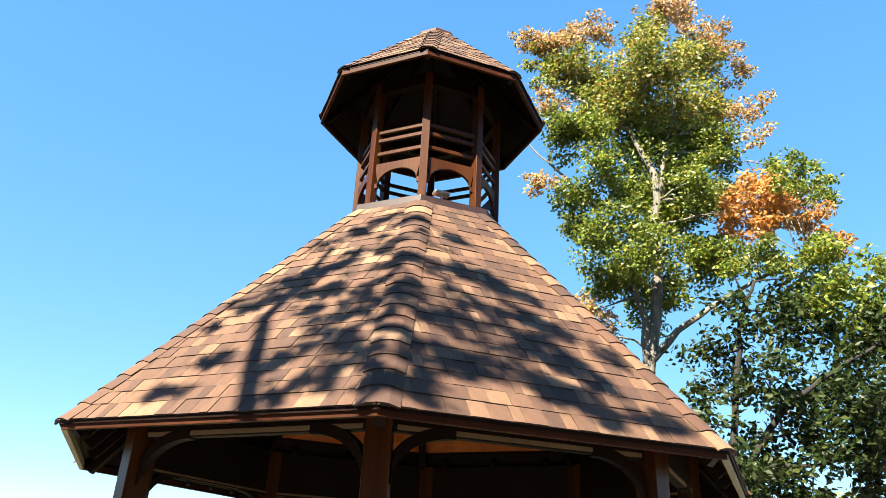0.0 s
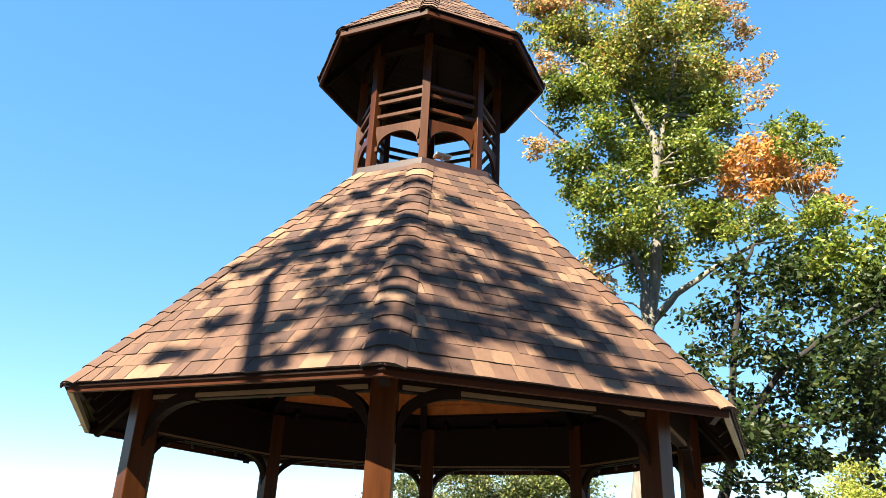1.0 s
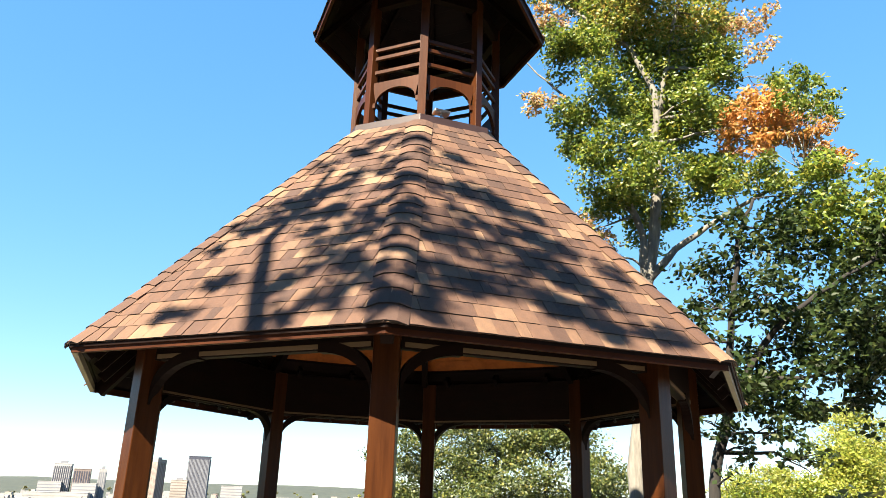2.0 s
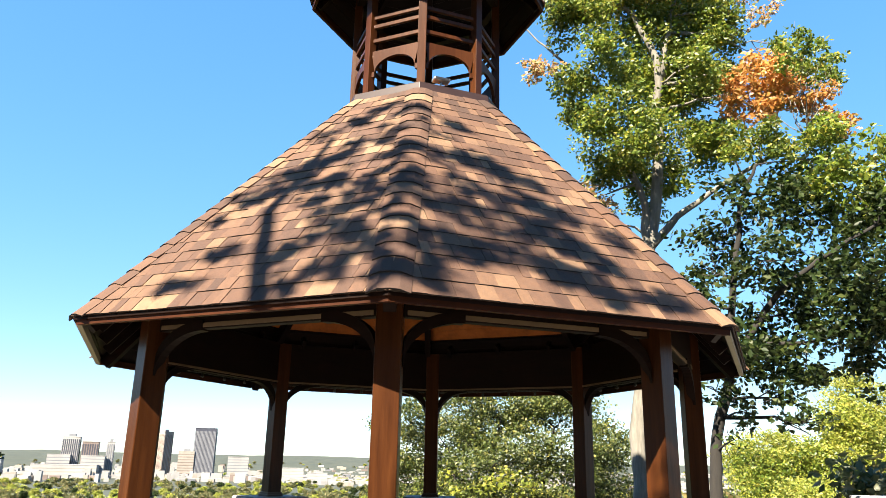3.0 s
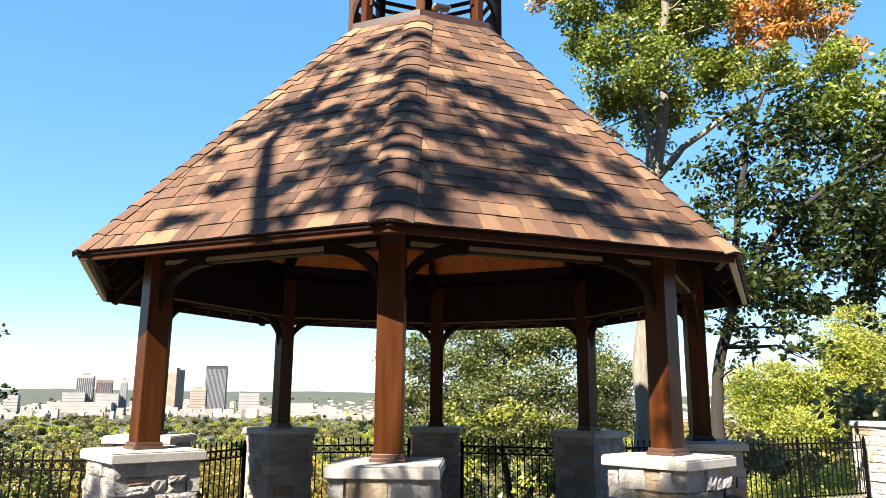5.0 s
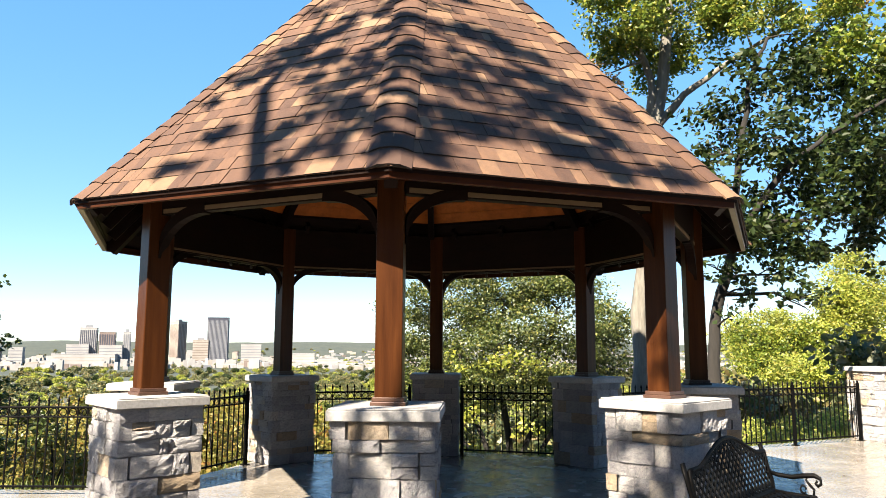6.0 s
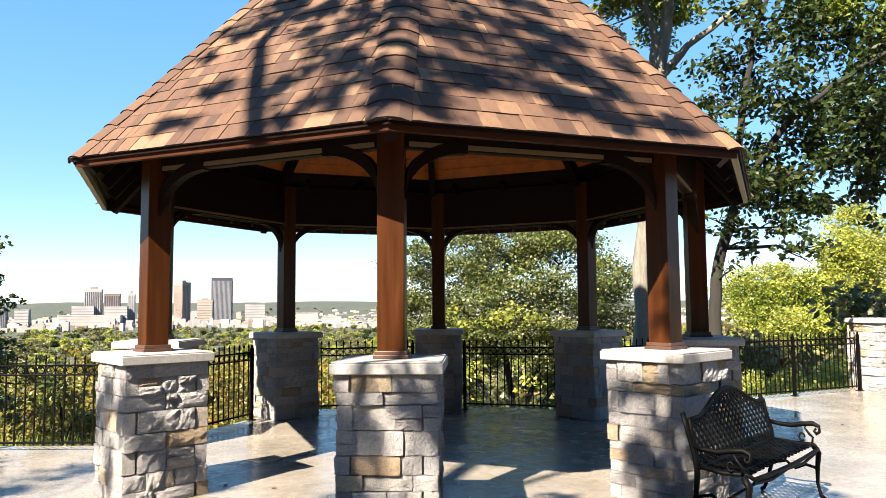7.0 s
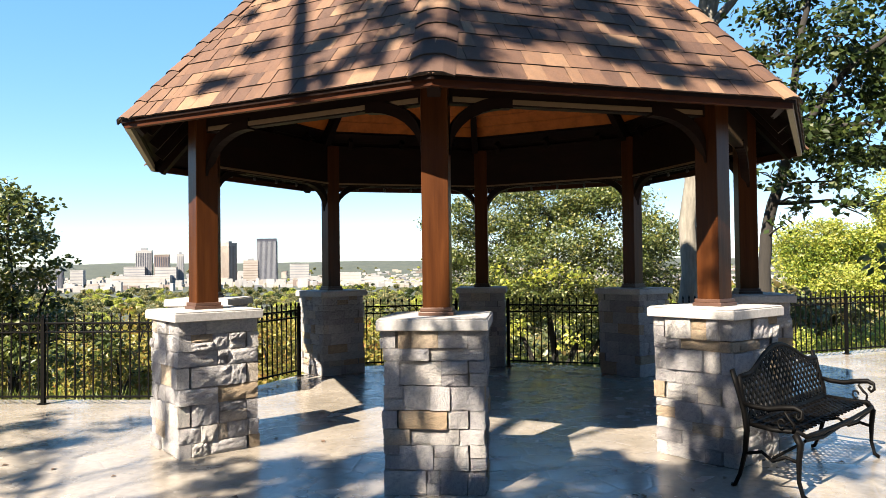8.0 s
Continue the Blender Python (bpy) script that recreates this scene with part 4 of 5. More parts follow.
crabapple = tree("crabapple_tree", "many-stemmed small tree with green and yellow leaves behind the railing", [
    ([(1.3, 5.6, -1.0), (1.2, 5.6, 0.3), (1.0, 5.7, 1.4), (1.2, 6.2, 2.6)], 0.09, 0.02), ([(1.3, 5.6, -1.0), (1.8, 5.5, 0.6), (2.2, 5.6, 2.4)], 0.07, 0.02),
    ([(1.2, 5.6, -1.0), (0.6, 5.6, 0.3), (0.2, 5.8, 2.0)], 0.07, 0.02), ([(1.4, 5.6, -0.9), (2.3, 5.5, 0.5), (2.9, 5.5, 1.8)], 0.06, 0.015), ([(1.2, 5.5, -0.9), (0.3, 5.4, 0.0), (-0.2, 5.5, 1.2)], 0.05, 0.015)],
    [("green_foliage", fuller(BACK, 1.3), 300, 0.064, LEAF_MID), ("golden_foliage", BACK_GOLD, 120, 0.09, LEAF_YELLOW)], BARK_DARK, 15)

crabapple.matrix_basis = Matrix.Translation(STAND.lerp(crabapple.matrix_basis.translation, 1.35)) @ Matrix.Scale(1.35, 4)

LEFT = [(-6.4, 0.8, 2.7, 0.38), (-7.1, 2.2, 2.5, 0.46), (-7.0, 2.2, 2.1, 0.33), (-6.4, 0.9, 2.0, 0.46), (-7.0, 1.5, 1.4, 0.58), (-6.3, 1.3, 1.6, 0.42), (-6.7, 1.6, 0.9, 0.58), (-6.4, 2.0, 0.9, 0.39), (-6.4, 0.9, 0.4, 0.55), (-6.8, 2.5, 0.1, 0.51), (-7.0, 0.8, 2.2, 0.65), (-7.3, 1.0, 1.0, 0.77), (-5.4, 1.4, 0.6, 0.36)]
tree("hackberry_tree", "dark green small tree behind the iron railing", [
    ([(-6.8, 1.5, -0.9), (-6.8, 1.5, 0.6), (-6.8, 1.4, 2.5)], 0.08, 0.02), ([(-6.8, 1.5, -0.3), (-6.2, 1.4, 1.3)], 0.05, 0.015)],
    [("dark_foliage", fuller(LEFT, 1.05), 170, 0.09, LEAF_MID)], BARK_DARK, 16)


# ---- the trees behind the viewer, whose shade lies on the roof and the terrace ----
shade_q = random.Random(4)


def on_roof(x, z):
    """The place on the two front faces of the roof at that x and height."""
    r = R_EAVE - (z - Z_EAVE) * (R_EAVE - R_TOP) / (Z_TOP - Z_EAVE)
    a = radians(22.5 if x > 0 else -22.5)
    return Vector((x, (x * math.sin(a) - r * COS8) / math.cos(a), z))


# where the boughs' shade runs on the roof: x and height of both ends
SHADE_RUNS = [(-1.55, 4.15, -0.92, 4.46), (-0.92, 4.46, -0.16, 4.9), (-1.75, 3.85, -1.28, 4.09), (-1.0, 4.14, -0.17, 4.5), (-1.0, 5.0, -0.24, 5.45), (-0.95, 3.2, -0.46, 3.52), (-0.75, 2.9, -0.2, 3.2),
              (-1.88, 2.92, -1.65, 3.0), (-1.56, 3.25, -1.36, 3.4), (-0.6, 3.75, -0.05, 3.85), (-0.28, 3.4, 0.16, 3.02), (0.15, 5.3, 0.75, 4.94), (0.09, 4.6, 0.96, 4.4), (0.74, 4.43, 1.29, 4.3),
              (0.07, 3.88, 0.92, 3.66), (0.29, 3.4, 1.18, 3.24), (0.84, 4.02, 1.86, 3.7), (1.23, 3.72, 1.76, 3.3), (1.34, 3.1, 2.28, 2.96), (0.1, 3.05, 0.4, 2.97)]
BOUGHS, HIGH_BLOBS = [], []
for xa, za, xb, zb in SHADE_RUNS:
    pa, pb = on_roof(xa, za), on_roof(xb, zb)
    lift = shade_q.uniform(10.2, 11.6)
    pa, pb = pa + SUN_FROM * lift, pb + SUN_FROM * (lift + shade_q.uniform(-0.3, 0.3))
    BOUGHS.append(([tuple(pa), tuple(pa.lerp(pb, 0.5)), tuple(pb)], 0.022, 0.008))
    n = max(2, round((pb - pa).length / 0.2))
    for k in range(n + 1):
        if shade_q.random() < 0.14:
            continue
        c = pa.lerp(pb, k / n) + Vector([shade_q.gauss(0, 0.045) for _ in range(3)])
        HIGH_BLOBS.append((c.x, c.y, c.z, shade_q.uniform(0.12, 0.19)))
for _ in range(230):
    c = on_roof(shade_q.uniform(-1.7, 2.3), shade_q.triangular(2.9, 5.3, 3.2))
    if abs(c.x) > R_EAVE * 0.4 * (5.9 - c.z) / 2.2 or (c.x < -0.9 and c.z < 3.9):
        continue
    c = c + SUN_FROM * shade_q.uniform(10.0, 11.8)
    HIGH_BLOBS.append((c.x, c.y, c.z, shade_q.uniform(0.07, 0.13)))
SHADED_LOW = [(-0.25, -3.6, 0.95), (-0.2, -3.6, 0.35), (0.2, -3.6, 0.15), (2.3, -2.7, 0.95), (-2.7, -2.6, 1.0), (-2.2, -2.7, 0.9), (2.9, -2.9, 0.5), (2.6, -3.2, 0.6), (3.2, -2.5, 0.5)]
SHADED_LOW += [(1.8, -2.4, 0.9), (2.05, -2.65, 0.95), (1.9, -2.6, 0.45), (2.25, -2.7, 0.5), (2.3, -2.7, 0.15), (1.9, -2.75, 0.75), (2.45, -2.6, 0.7), (2.1, -2.7, 0.3), (1.85, -2.7, 0.1), (-2.5, -2.6, 0.35), (2.2, -2.4, 1.9), (2.25, -2.3, 1.5)]
while len(SHADED_LOW) < 165:
    x, y = (shade_q.uniform(-7.5, 3.5), shade_q.uniform(-5.2, -0.9)) if len(SHADED_LOW) < 55 else (shade_q.uniform(-1.8, 2.2), shade_q.uniform(-4.9, -2.45))
    if (y > -2.4 and x > -2.2) or (x > 2.3 and y > -3.9) or (y > -3.7 and -0.5 < x < 0.8 and shade_q.random() < 0.8):
        continue
    SHADED_LOW.append((x, y, 0.0))
for _ in range(34):
    SHADED_LOW.append((shade_q.uniform(0.9, 2.3), shade_q.uniform(-4.4, -2.5), 0.0))
LOW_BLOBS = []
for p in SHADED_LOW:
    c = Vector(p) + SUN_FROM * shade_q.uniform(11.5, 14.0)
    LOW_BLOBS.append((c.x, c.y, c.z, shade_q.uniform(0.13, 0.32)))
tree("shade_tree", "tall leafy tree shading the pavilion roof", [
    ([(-5.0, -13.0, -0.1), (-5.0, -12.6, 5.0), (-5.35, -11.8, 10.3), (-5.5, -11.2, 11.5), (-5.82, -10.2, 12.6), (-5.6, -9.6, 14.0)], 0.2, 0.05),
    ([(-5.3, -11.9, 9.8), (-4.6, -11.4, 11.0), (-3.9, -10.9, 12.3), (-3.4, -10.5, 13.5)], 0.07, 0.02),
    ([(-5.0, -12.6, 5.5), (-6.8, -11.9, 8.0), (-8.3, -11.0, 9.5)], 0.07, 0.02),
    ([(-5.0, -12.6, 5.0), (-3.0, -12.4, 7.4), (-1.6, -12.2, 9.2)], 0.07, 0.02),
    *BOUGHS,
], [("foliage", HIGH_BLOBS, 330, 0.11, LEAF_GREEN), ("low_foliage", LOW_BLOBS, 180, 0.13, LEAF_GREEN)], BARK_DARK, 21, twig=0.024, twigs=4)


# ---- shrubs on the slope behind the railing ----
HILL = [(-5.7, 2.3, 0.3, 0.49), (-5.6, 3.0, 0.6, 0.41), (-5.4, 3.6, 0.3, 0.52), (-7.3, 4.6, -0.4, 0.6), (-6.6, 4.8, -0.4, 0.59), (-5.3, 4.1, -0.1, 0.43), (-4.1, 4.5, 0.3, 0.54), (-3.8, 5.3, -0.3, 0.56), (-5.2, 5.4, 0.2, 0.59), (-2.1, 4.9, 0.1, 0.42), (-1.9, 6.1, -0.4, 0.46), (-6.2, 3.4, -0.6, 0.54), (-4.1, 5.0, -0.6, 0.45)]
HILL_FAR = [(-11.2, 11.7, -0.2, 1.09), (-9.6, 11.0, 0.0, 0.85), (-8.6, 12.7, -0.3, 1.08), (-7.1, 13.4, -0.4, 1.08), (-4.6, 9.8, 0.1, 0.74), (-3.5, 10.3, -0.1, 0.89), (-2.5, 11.1, 0.1, 0.77), (-10.2, 8.7, 0.0, 0.79), (-14.0, 9.5, 0.0, 1.2), (-16.0, 13.0, -0.5, 1.4), (-9.5, 5.0, 0.0, 0.8)]


def shrub(blobs, mat, seed, label, size, per):
    """A shrub for each pair of clumps, on stems from the slope."""
    for i in range(0, len(blobs), 2):
        pair = blobs[i:i + 2]
        x, y = pair[0][0], pair[0][1]
        zg = ground_z(x, y) - 0.1
        lower = [(bx + 0.2 * (k - 0.5), by, (bz + max(zg, bz - 1.6)) / 2, br * 1.1) for k, (bx, by, bz, br) in enumerate(pair)]
        limbs = [([(x, y, zg), (x + 0.1, y, (zg + pair[0][2]) / 2), pair[0][:3]], 0.035, 0.012)] + [([(x, y, zg), b[:3]], 0.03, 0.01) for b in pair[1:]]
        tree("shrub", label, limbs, [("foliage", pair + lower, per, size, mat)], BARK_DARK, seed + i, twig=0.012, twigs=3)


shrub([(x, y, z + 0.02, r) for x, y, z, r in HILL], LEAF_AMBER, 100, "yellow-green autumn shrub on the slope", 0.09, 130)
shrub([(x, y, z - 0.35, r) for x, y, z, r in HILL_FAR], LEAF_AMBER, 140, "golden autumn shrub lower on the slope", 0.13, 60)
shrub([(3.9, 5.8, -0.3, 0.5), (4.6, 6.6, -0.2, 0.55), (6.6, 8.4, -0.5, 0.6), (7.6, 9.0, -0.3, 0.6), (5.8, 8.0, -0.7, 0.6), (8.8, 9.4, -0.4, 0.7), (9.8, 10.4, -0.2, 0.8), (8.2, 10.8, -0.7, 0.8)], LEAF_YELLOW, 180, "yellow-green shrub outside the railing", 0.09, 110)
shrub([(-0.9, 5.2, -0.3, 0.45), (0.6, 5.0, -0.4, 0.45), (2.6, 4.6, 0.0, 0.4), (2.0, 4.6, -0.3, 0.4)], LEAF_GREEN, 200, "low green shrub outside the railing", 0.08, 130)


def woods():
    """The wooded valley as clumps of leaves that grow coarser with distance."""
    q = random.Random(31)
    for name, r0, r1, count, crown, leaf, per in (("near_woods", 24, 70, 150, 2.0, 0.34, 9), ("valley_woods", 70, 320, 1300, 4.0, 1.1, 0.9), ("far_woods", 320, 3600, 9500, 5.5, 2.6, 0.15)):
        for mat, share, tint in ((LEAF_WOODS, 0.6, "olive green"), (LEAF_DARK, 0.15, "dark green"), (LEAF_YELLOW, 0.25, "yellowing")):
            blobs = []
            for _ in range(int(count * share)):
                a = radians(q.uniform(-68, 48))
                r = math.exp(q.uniform(math.log(r0), math.log(r1)))
                x, y = r * math.sin(a), -8 + r * math.cos(a)
                if r > 1900 and noise.noise(Vector((x * 0.004, y * 0.004, 1))) > 0.12:
                    continue
                c = crown * q.uniform(0.6, 1.2)
                blobs.append((x, y, ground_z(x, y) + c * q.uniform(0.5, 1.3), c))
            me = leaf_mesh(name, blobs, per, leaf, mat, int(r0) + len(tint))
            tagged(part(name, me, None), tint + " autumn woods in the valley", "woods", kind="stuff")


woods()

def belt():
    """Unseen woods added behind the viewer to cut the sky's fill light."""
    q = random.Random(51)
    blobs = []
    for k in range(150):
        a = radians(q.uniform(100, 262))
        r = q.uniform(19, 24)
        x, y = r * math.sin(a), -8 + r * math.cos(a)
        away = math.degrees(abs(math.remainder(a - math.atan2(SUN_FROM.x, SUN_FROM.y), 2 * math.pi)))
        top = 9.5 if away < 35 else 14.0
        blobs.append((x, y, q.uniform(0.5, top), q.uniform(1.6, 2.6)))
    me = leaf_mesh("park_woods", blobs, 9, 0.42, LEAF_DARK, 52)
    tagged(part("park_woods", me, None), "added dense green woods behind the viewer, screening off sky light", "woods", kind="stuff")


belt()

# ---- the town in the valley ----
CITY_WHITE = simple("pale_facade", (0.167, 0.163, 0.163), (0.24, 0.236, 0.23), 0.02, 0.8)
CITY_GREY = simple("grey_facade", (0.0952, 0.0995, 0.113), (0.13, 0.134, 0.147), 0.03, 0.6)
CITY_DARK = simple("dark_glass_facade", (0.0238, 0.0251, 0.0368), (0.0368, 0.0381, 0.0519), 0.03, 0.4)
CITY_BROWN = simple("brown_facade", (0.0995, 0.0736, 0.0649), (0.139, 0.108, 0.0952), 0.03, 0.7)
CITY_TAN = simple("tan_facade", (0.169, 0.147, 0.124), (0.225, 0.203, 0.181), 0.03, 0.7)
VALLEY = -62.0


def tower(x, y, w, d, top, wall, ribs, label, spin=18, plant=0.0, glass=CITY_DARK):
    b = thing("office_tower", pose(x, y, VALLEY, 0, 0, spin), label, "building", "town buildings")
    h = top - VALLEY
    part("wall", Shape().box(-w / 2, w / 2, -d / 2, d / 2, 0, h), wall, b)
    floors = int(h / 8)
    for k in range(1, floors):
        band = Shape().box(-w / 2 - 0.3, w / 2 + 0.3, -d / 2 - 0.3, d / 2 + 0.3, k * h / floors, k * h / floors + 2.2)
        if not ribs:
            part("window_band", band, glass, b)
    if ribs:
        for face in range(2):
            n = ribs if face == 0 else max(3, int(ribs * d / w))
            for k in range(n):
                u = (k + 0.5) / n - 0.5
                s = Shape()
                if face == 0:
                    s.box(u * w - w / n * 0.25, u * w + w / n * 0.25, -d / 2 - 0.6, d / 2 + 0.6, h * 0.06, h * 0.95)
                else:
                    s.box(-w / 2 - 0.6, w / 2 + 0.6, u * d - d / n * 0.25, u * d + d / n * 0.25, h * 0.06, h * 0.95)
                part("window_strip", s, glass, b)
    part("roof", Shape().box(-w / 2 - 0.5, w / 2 + 0.5, -d / 2 - 0.5, d / 2 + 0.5, h, h + 2), wall, b)
    if plant:
        part("plant_room", Shape().box(-w * 0.2, w * 0.2, -d * 0.2, d * 0.2, h + 2, h + 2 + plant), CITY_GREY, b)
    return b


def town_stuff():
    q = random.Random(77)
    for mat, count, tint in ((CITY_WHITE, 1500, "white"), (CITY_TAN, 380, "tan"), (CITY_BROWN, 110, "brick"), (CITY_GREY, 120, "grey")):
        s = Shape()
        for _ in range(count):
            a = radians(q.uniform(-62, 34))
            r = q.uniform(2000, 3300)
            if a > radians(-12) or a < radians(-48):
                r = q.uniform(1900, 3500)
            x, y = r * math.sin(a), r * math.cos(a)
            w, d, h = q.uniform(8, 28), q.uniform(8, 24), q.uniform(4, 9)
            if radians(-40) < a < radians(-16) and r > 2000:
                h *= q.uniform(1, 3.2)
            z = ground_z(x, y) - 2
            s.box(-w / 2, w / 2, -d / 2, d / 2, 0, h + 4, pose(x, y, z, 0, 0, q.choice((10, 18, 25))))
        tagged(part("town_houses", s, mat), tint + " low buildings spread over the valley", "town", kind="stuff")


town_stuff()
tower(-821, 2300, 62, 40, 88, CITY_DARK, 16, "tall dark glass office tower", 14, glass=CITY_GREY)
tower(-933, 2257, 40, 32, 74, CITY_TAN, 8, "tan office tower with vertical windows", -30, 6, CITY_BROWN)
tower(-1161, 2149, 46, 34, 52, CITY_WHITE, 9, "white tower with dark vertical window strips", 22, 7)
tower(-1115, 2173, 44, 34, 39, CITY_BROWN, 7, "brown brick office tower", 22, 0)
tower(-1067, 2197, 20, 20, 40, CITY_WHITE, 4, "slim pale stepped tower", 22, 8, CITY_GREY)
tower(-1180, 2130, 60, 40, 2, CITY_WHITE, 0, "pale broad city block with window bands", 20, 0, CITY_GREY)
tower(-1090, 2150, 62, 40, 0, CITY_WHITE, 0, "pale broad city block with window bands", 20, 0, CITY_GREY)
tower(-869, 2282, 46, 40, 18, CITY_TAN, 0, "tan mid-rise city block with window bands", 18, 6, CITY_BROWN)
tower(-723, 2332, 62, 40, 5, CITY_WHITE, 0, "white mid-rise city block", 16, 0, CITY_GREY)
tower(-1360, 2029, 18, 18, -3, CITY_GREY, 4, "small grey city block", 20)
tower(-1320, 2055, 36, 30, -7, CITY_WHITE, 0, "white city block with flat roof", 20, 0, CITY_GREY)
tower(-1020, 2219, 30, 30, 6, CITY_WHITE, 5, "pale city block with flat roof", 20, 0, CITY_GREY)
tower(-1128, 2080, 160, 60, -25, CITY_WHITE, 0, "long low white hall", 20, 0, CITY_TAN)
tower(-467, 2300, 60, 40, -37, CITY_WHITE, 0, "low white warehouse with flat roof", 12, 0, CITY_TAN)
tower(-563, 2376, 70, 40, -25, CITY_WHITE, 0, "low white warehouse with flat roof", 12, 0, CITY_TAN)


def verge():
    """Rough grass along the outer edge of the terrace."""
    q = random.Random(61)
    s = Shape()
    for _ in range(5200):
        x = q.uniform(-9.5, 8.5)
        y = fence_y(x) + 0.3 + abs(q.gauss(0, 0.28))
        h, a, w = q.uniform(0.08, 0.26), q.uniform(0, 6.28), q.uniform(0.004, 0.009)
        z = ground_z(x, y) - 0.02
        dx, dy = math.cos(a), math.sin(a)
        s.add([(x - dy * w, y + dx * w, z), (x + dy * w, y - dx * w, z), (x + dx * h * 0.4, y + dy * h * 0.4, z + h)], [(0, 1, 2)])
    tagged(part("verge_grass", s, LEAF_GREEN), "rough green grass along the terrace edge", "grass", kind="stuff")


verge()


# ---- iron railing ----
def picket_mesh():
    s = Shape().box(-0.007, 0.007, -0.007, 0.007, 0.06, 1.0)
    tip = [(0.006, 1.0), (0.013, 1.003), (0.008, 1.012), (0.017, 1.03), (0.001, 1.075)]
    s.lathe(tip, sides=6)
    s.lathe([(0.009, 0.545), (0.013, 0.55), (0.009, 0.555)], sides=4)
    return s.mesh("picket", IRON)


def ring_mesh():
    s = Shape()
    n, m, r, t = 14, 4, 0.041, 0.006
    for i in range(n):
        a = 2 * math.pi * i / n
        for j in range(m):
            b = 2 * math.pi * j / m
            s.v.append(((r + t * math.cos(b)) * math.cos(a), t * math.sin(b), (r + t * math.cos(b)) * math.sin(a)))
    for i in range(n):
        for j in range(m):
            s.f.append((i * m + j, i * m + (j + 1) % m, ((i + 1) % n) * m + (j + 1) % m, ((i + 1) % n) * m + j))
    return s.mesh("ring", IRON)


PICKET, RING = picket_mesh(), ring_mesh()
RAIL_POST = Shape().box(-0.022, 0.022, -0.022, 0.022, 0.0, 1.0).lathe([(0.028, 1.0), (0.03, 1.01), (0.014, 1.02), (0.02, 1.035), (0.012, 1.055), (0.001, 1.06)], sides=8)
RAIL_POST = RAIL_POST.box(-0.05, 0.05, -0.05, 0.05, 0.0, 0.012).mesh("railing_post", IRON)


def railing(a, b, label, posts):
    a, b = Vector((*a, 0)), Vector((*b, 0))
    length = (b - a).length
    r = thing("iron_railing", Matrix.Translation(a) @ Matrix.Rotation(math.atan2(b.y - a.y, b.x - a.x), 4, "Z"), label, "railing", "iron railings")
    for z, h in ((0.95, 0.022), (0.845, 0.018), (0.09, 0.022)):
        part("rail", Shape().box(0, length, -0.013, 0.013, z - h / 2, z + h / 2), IRON, r, bevel=0.003)
    n = max(2, round(length / 0.112))
    step = length / n
    for i in range(n + 1):
        if 0 < i < n:
            ob = part("picket", PICKET, None, r)
            ob.location = (i * step, 0, 0)
        if i < n:
            ob = part("ring", RING, None, r)
            ob.location = ((i + 0.5) * step, 0, 0.8975)
    for k in posts:
        ob = part("railing_post", RAIL_POST, None, r)
        ob.location = (min(max(k * length, 0.03), length - 0.03), 0, 0)


railing((-9.6, -0.62), (-3.5, -0.36), "black wrought-iron railing with rings and spear tips", (0.0, 0.38, 0.755, 1.0))
railing((-3.05, 0.38), (-2.58, 1.82), "short black iron railing between two stone piers", (0.0, 1.0))
railing((-1.86, 2.52), (-0.38, 2.98), "short black iron railing between two stone piers", (0.0, 1.0))
railing((0.38, 2.86), (1.86, 2.5), "short black iron railing between two stone piers", (0.0, 1.0))
railing((2.55, 2.62), (7.5, 5.15), "long black iron railing ending at a stone pier", (0.0, 0.385, 0.7, 1.0))


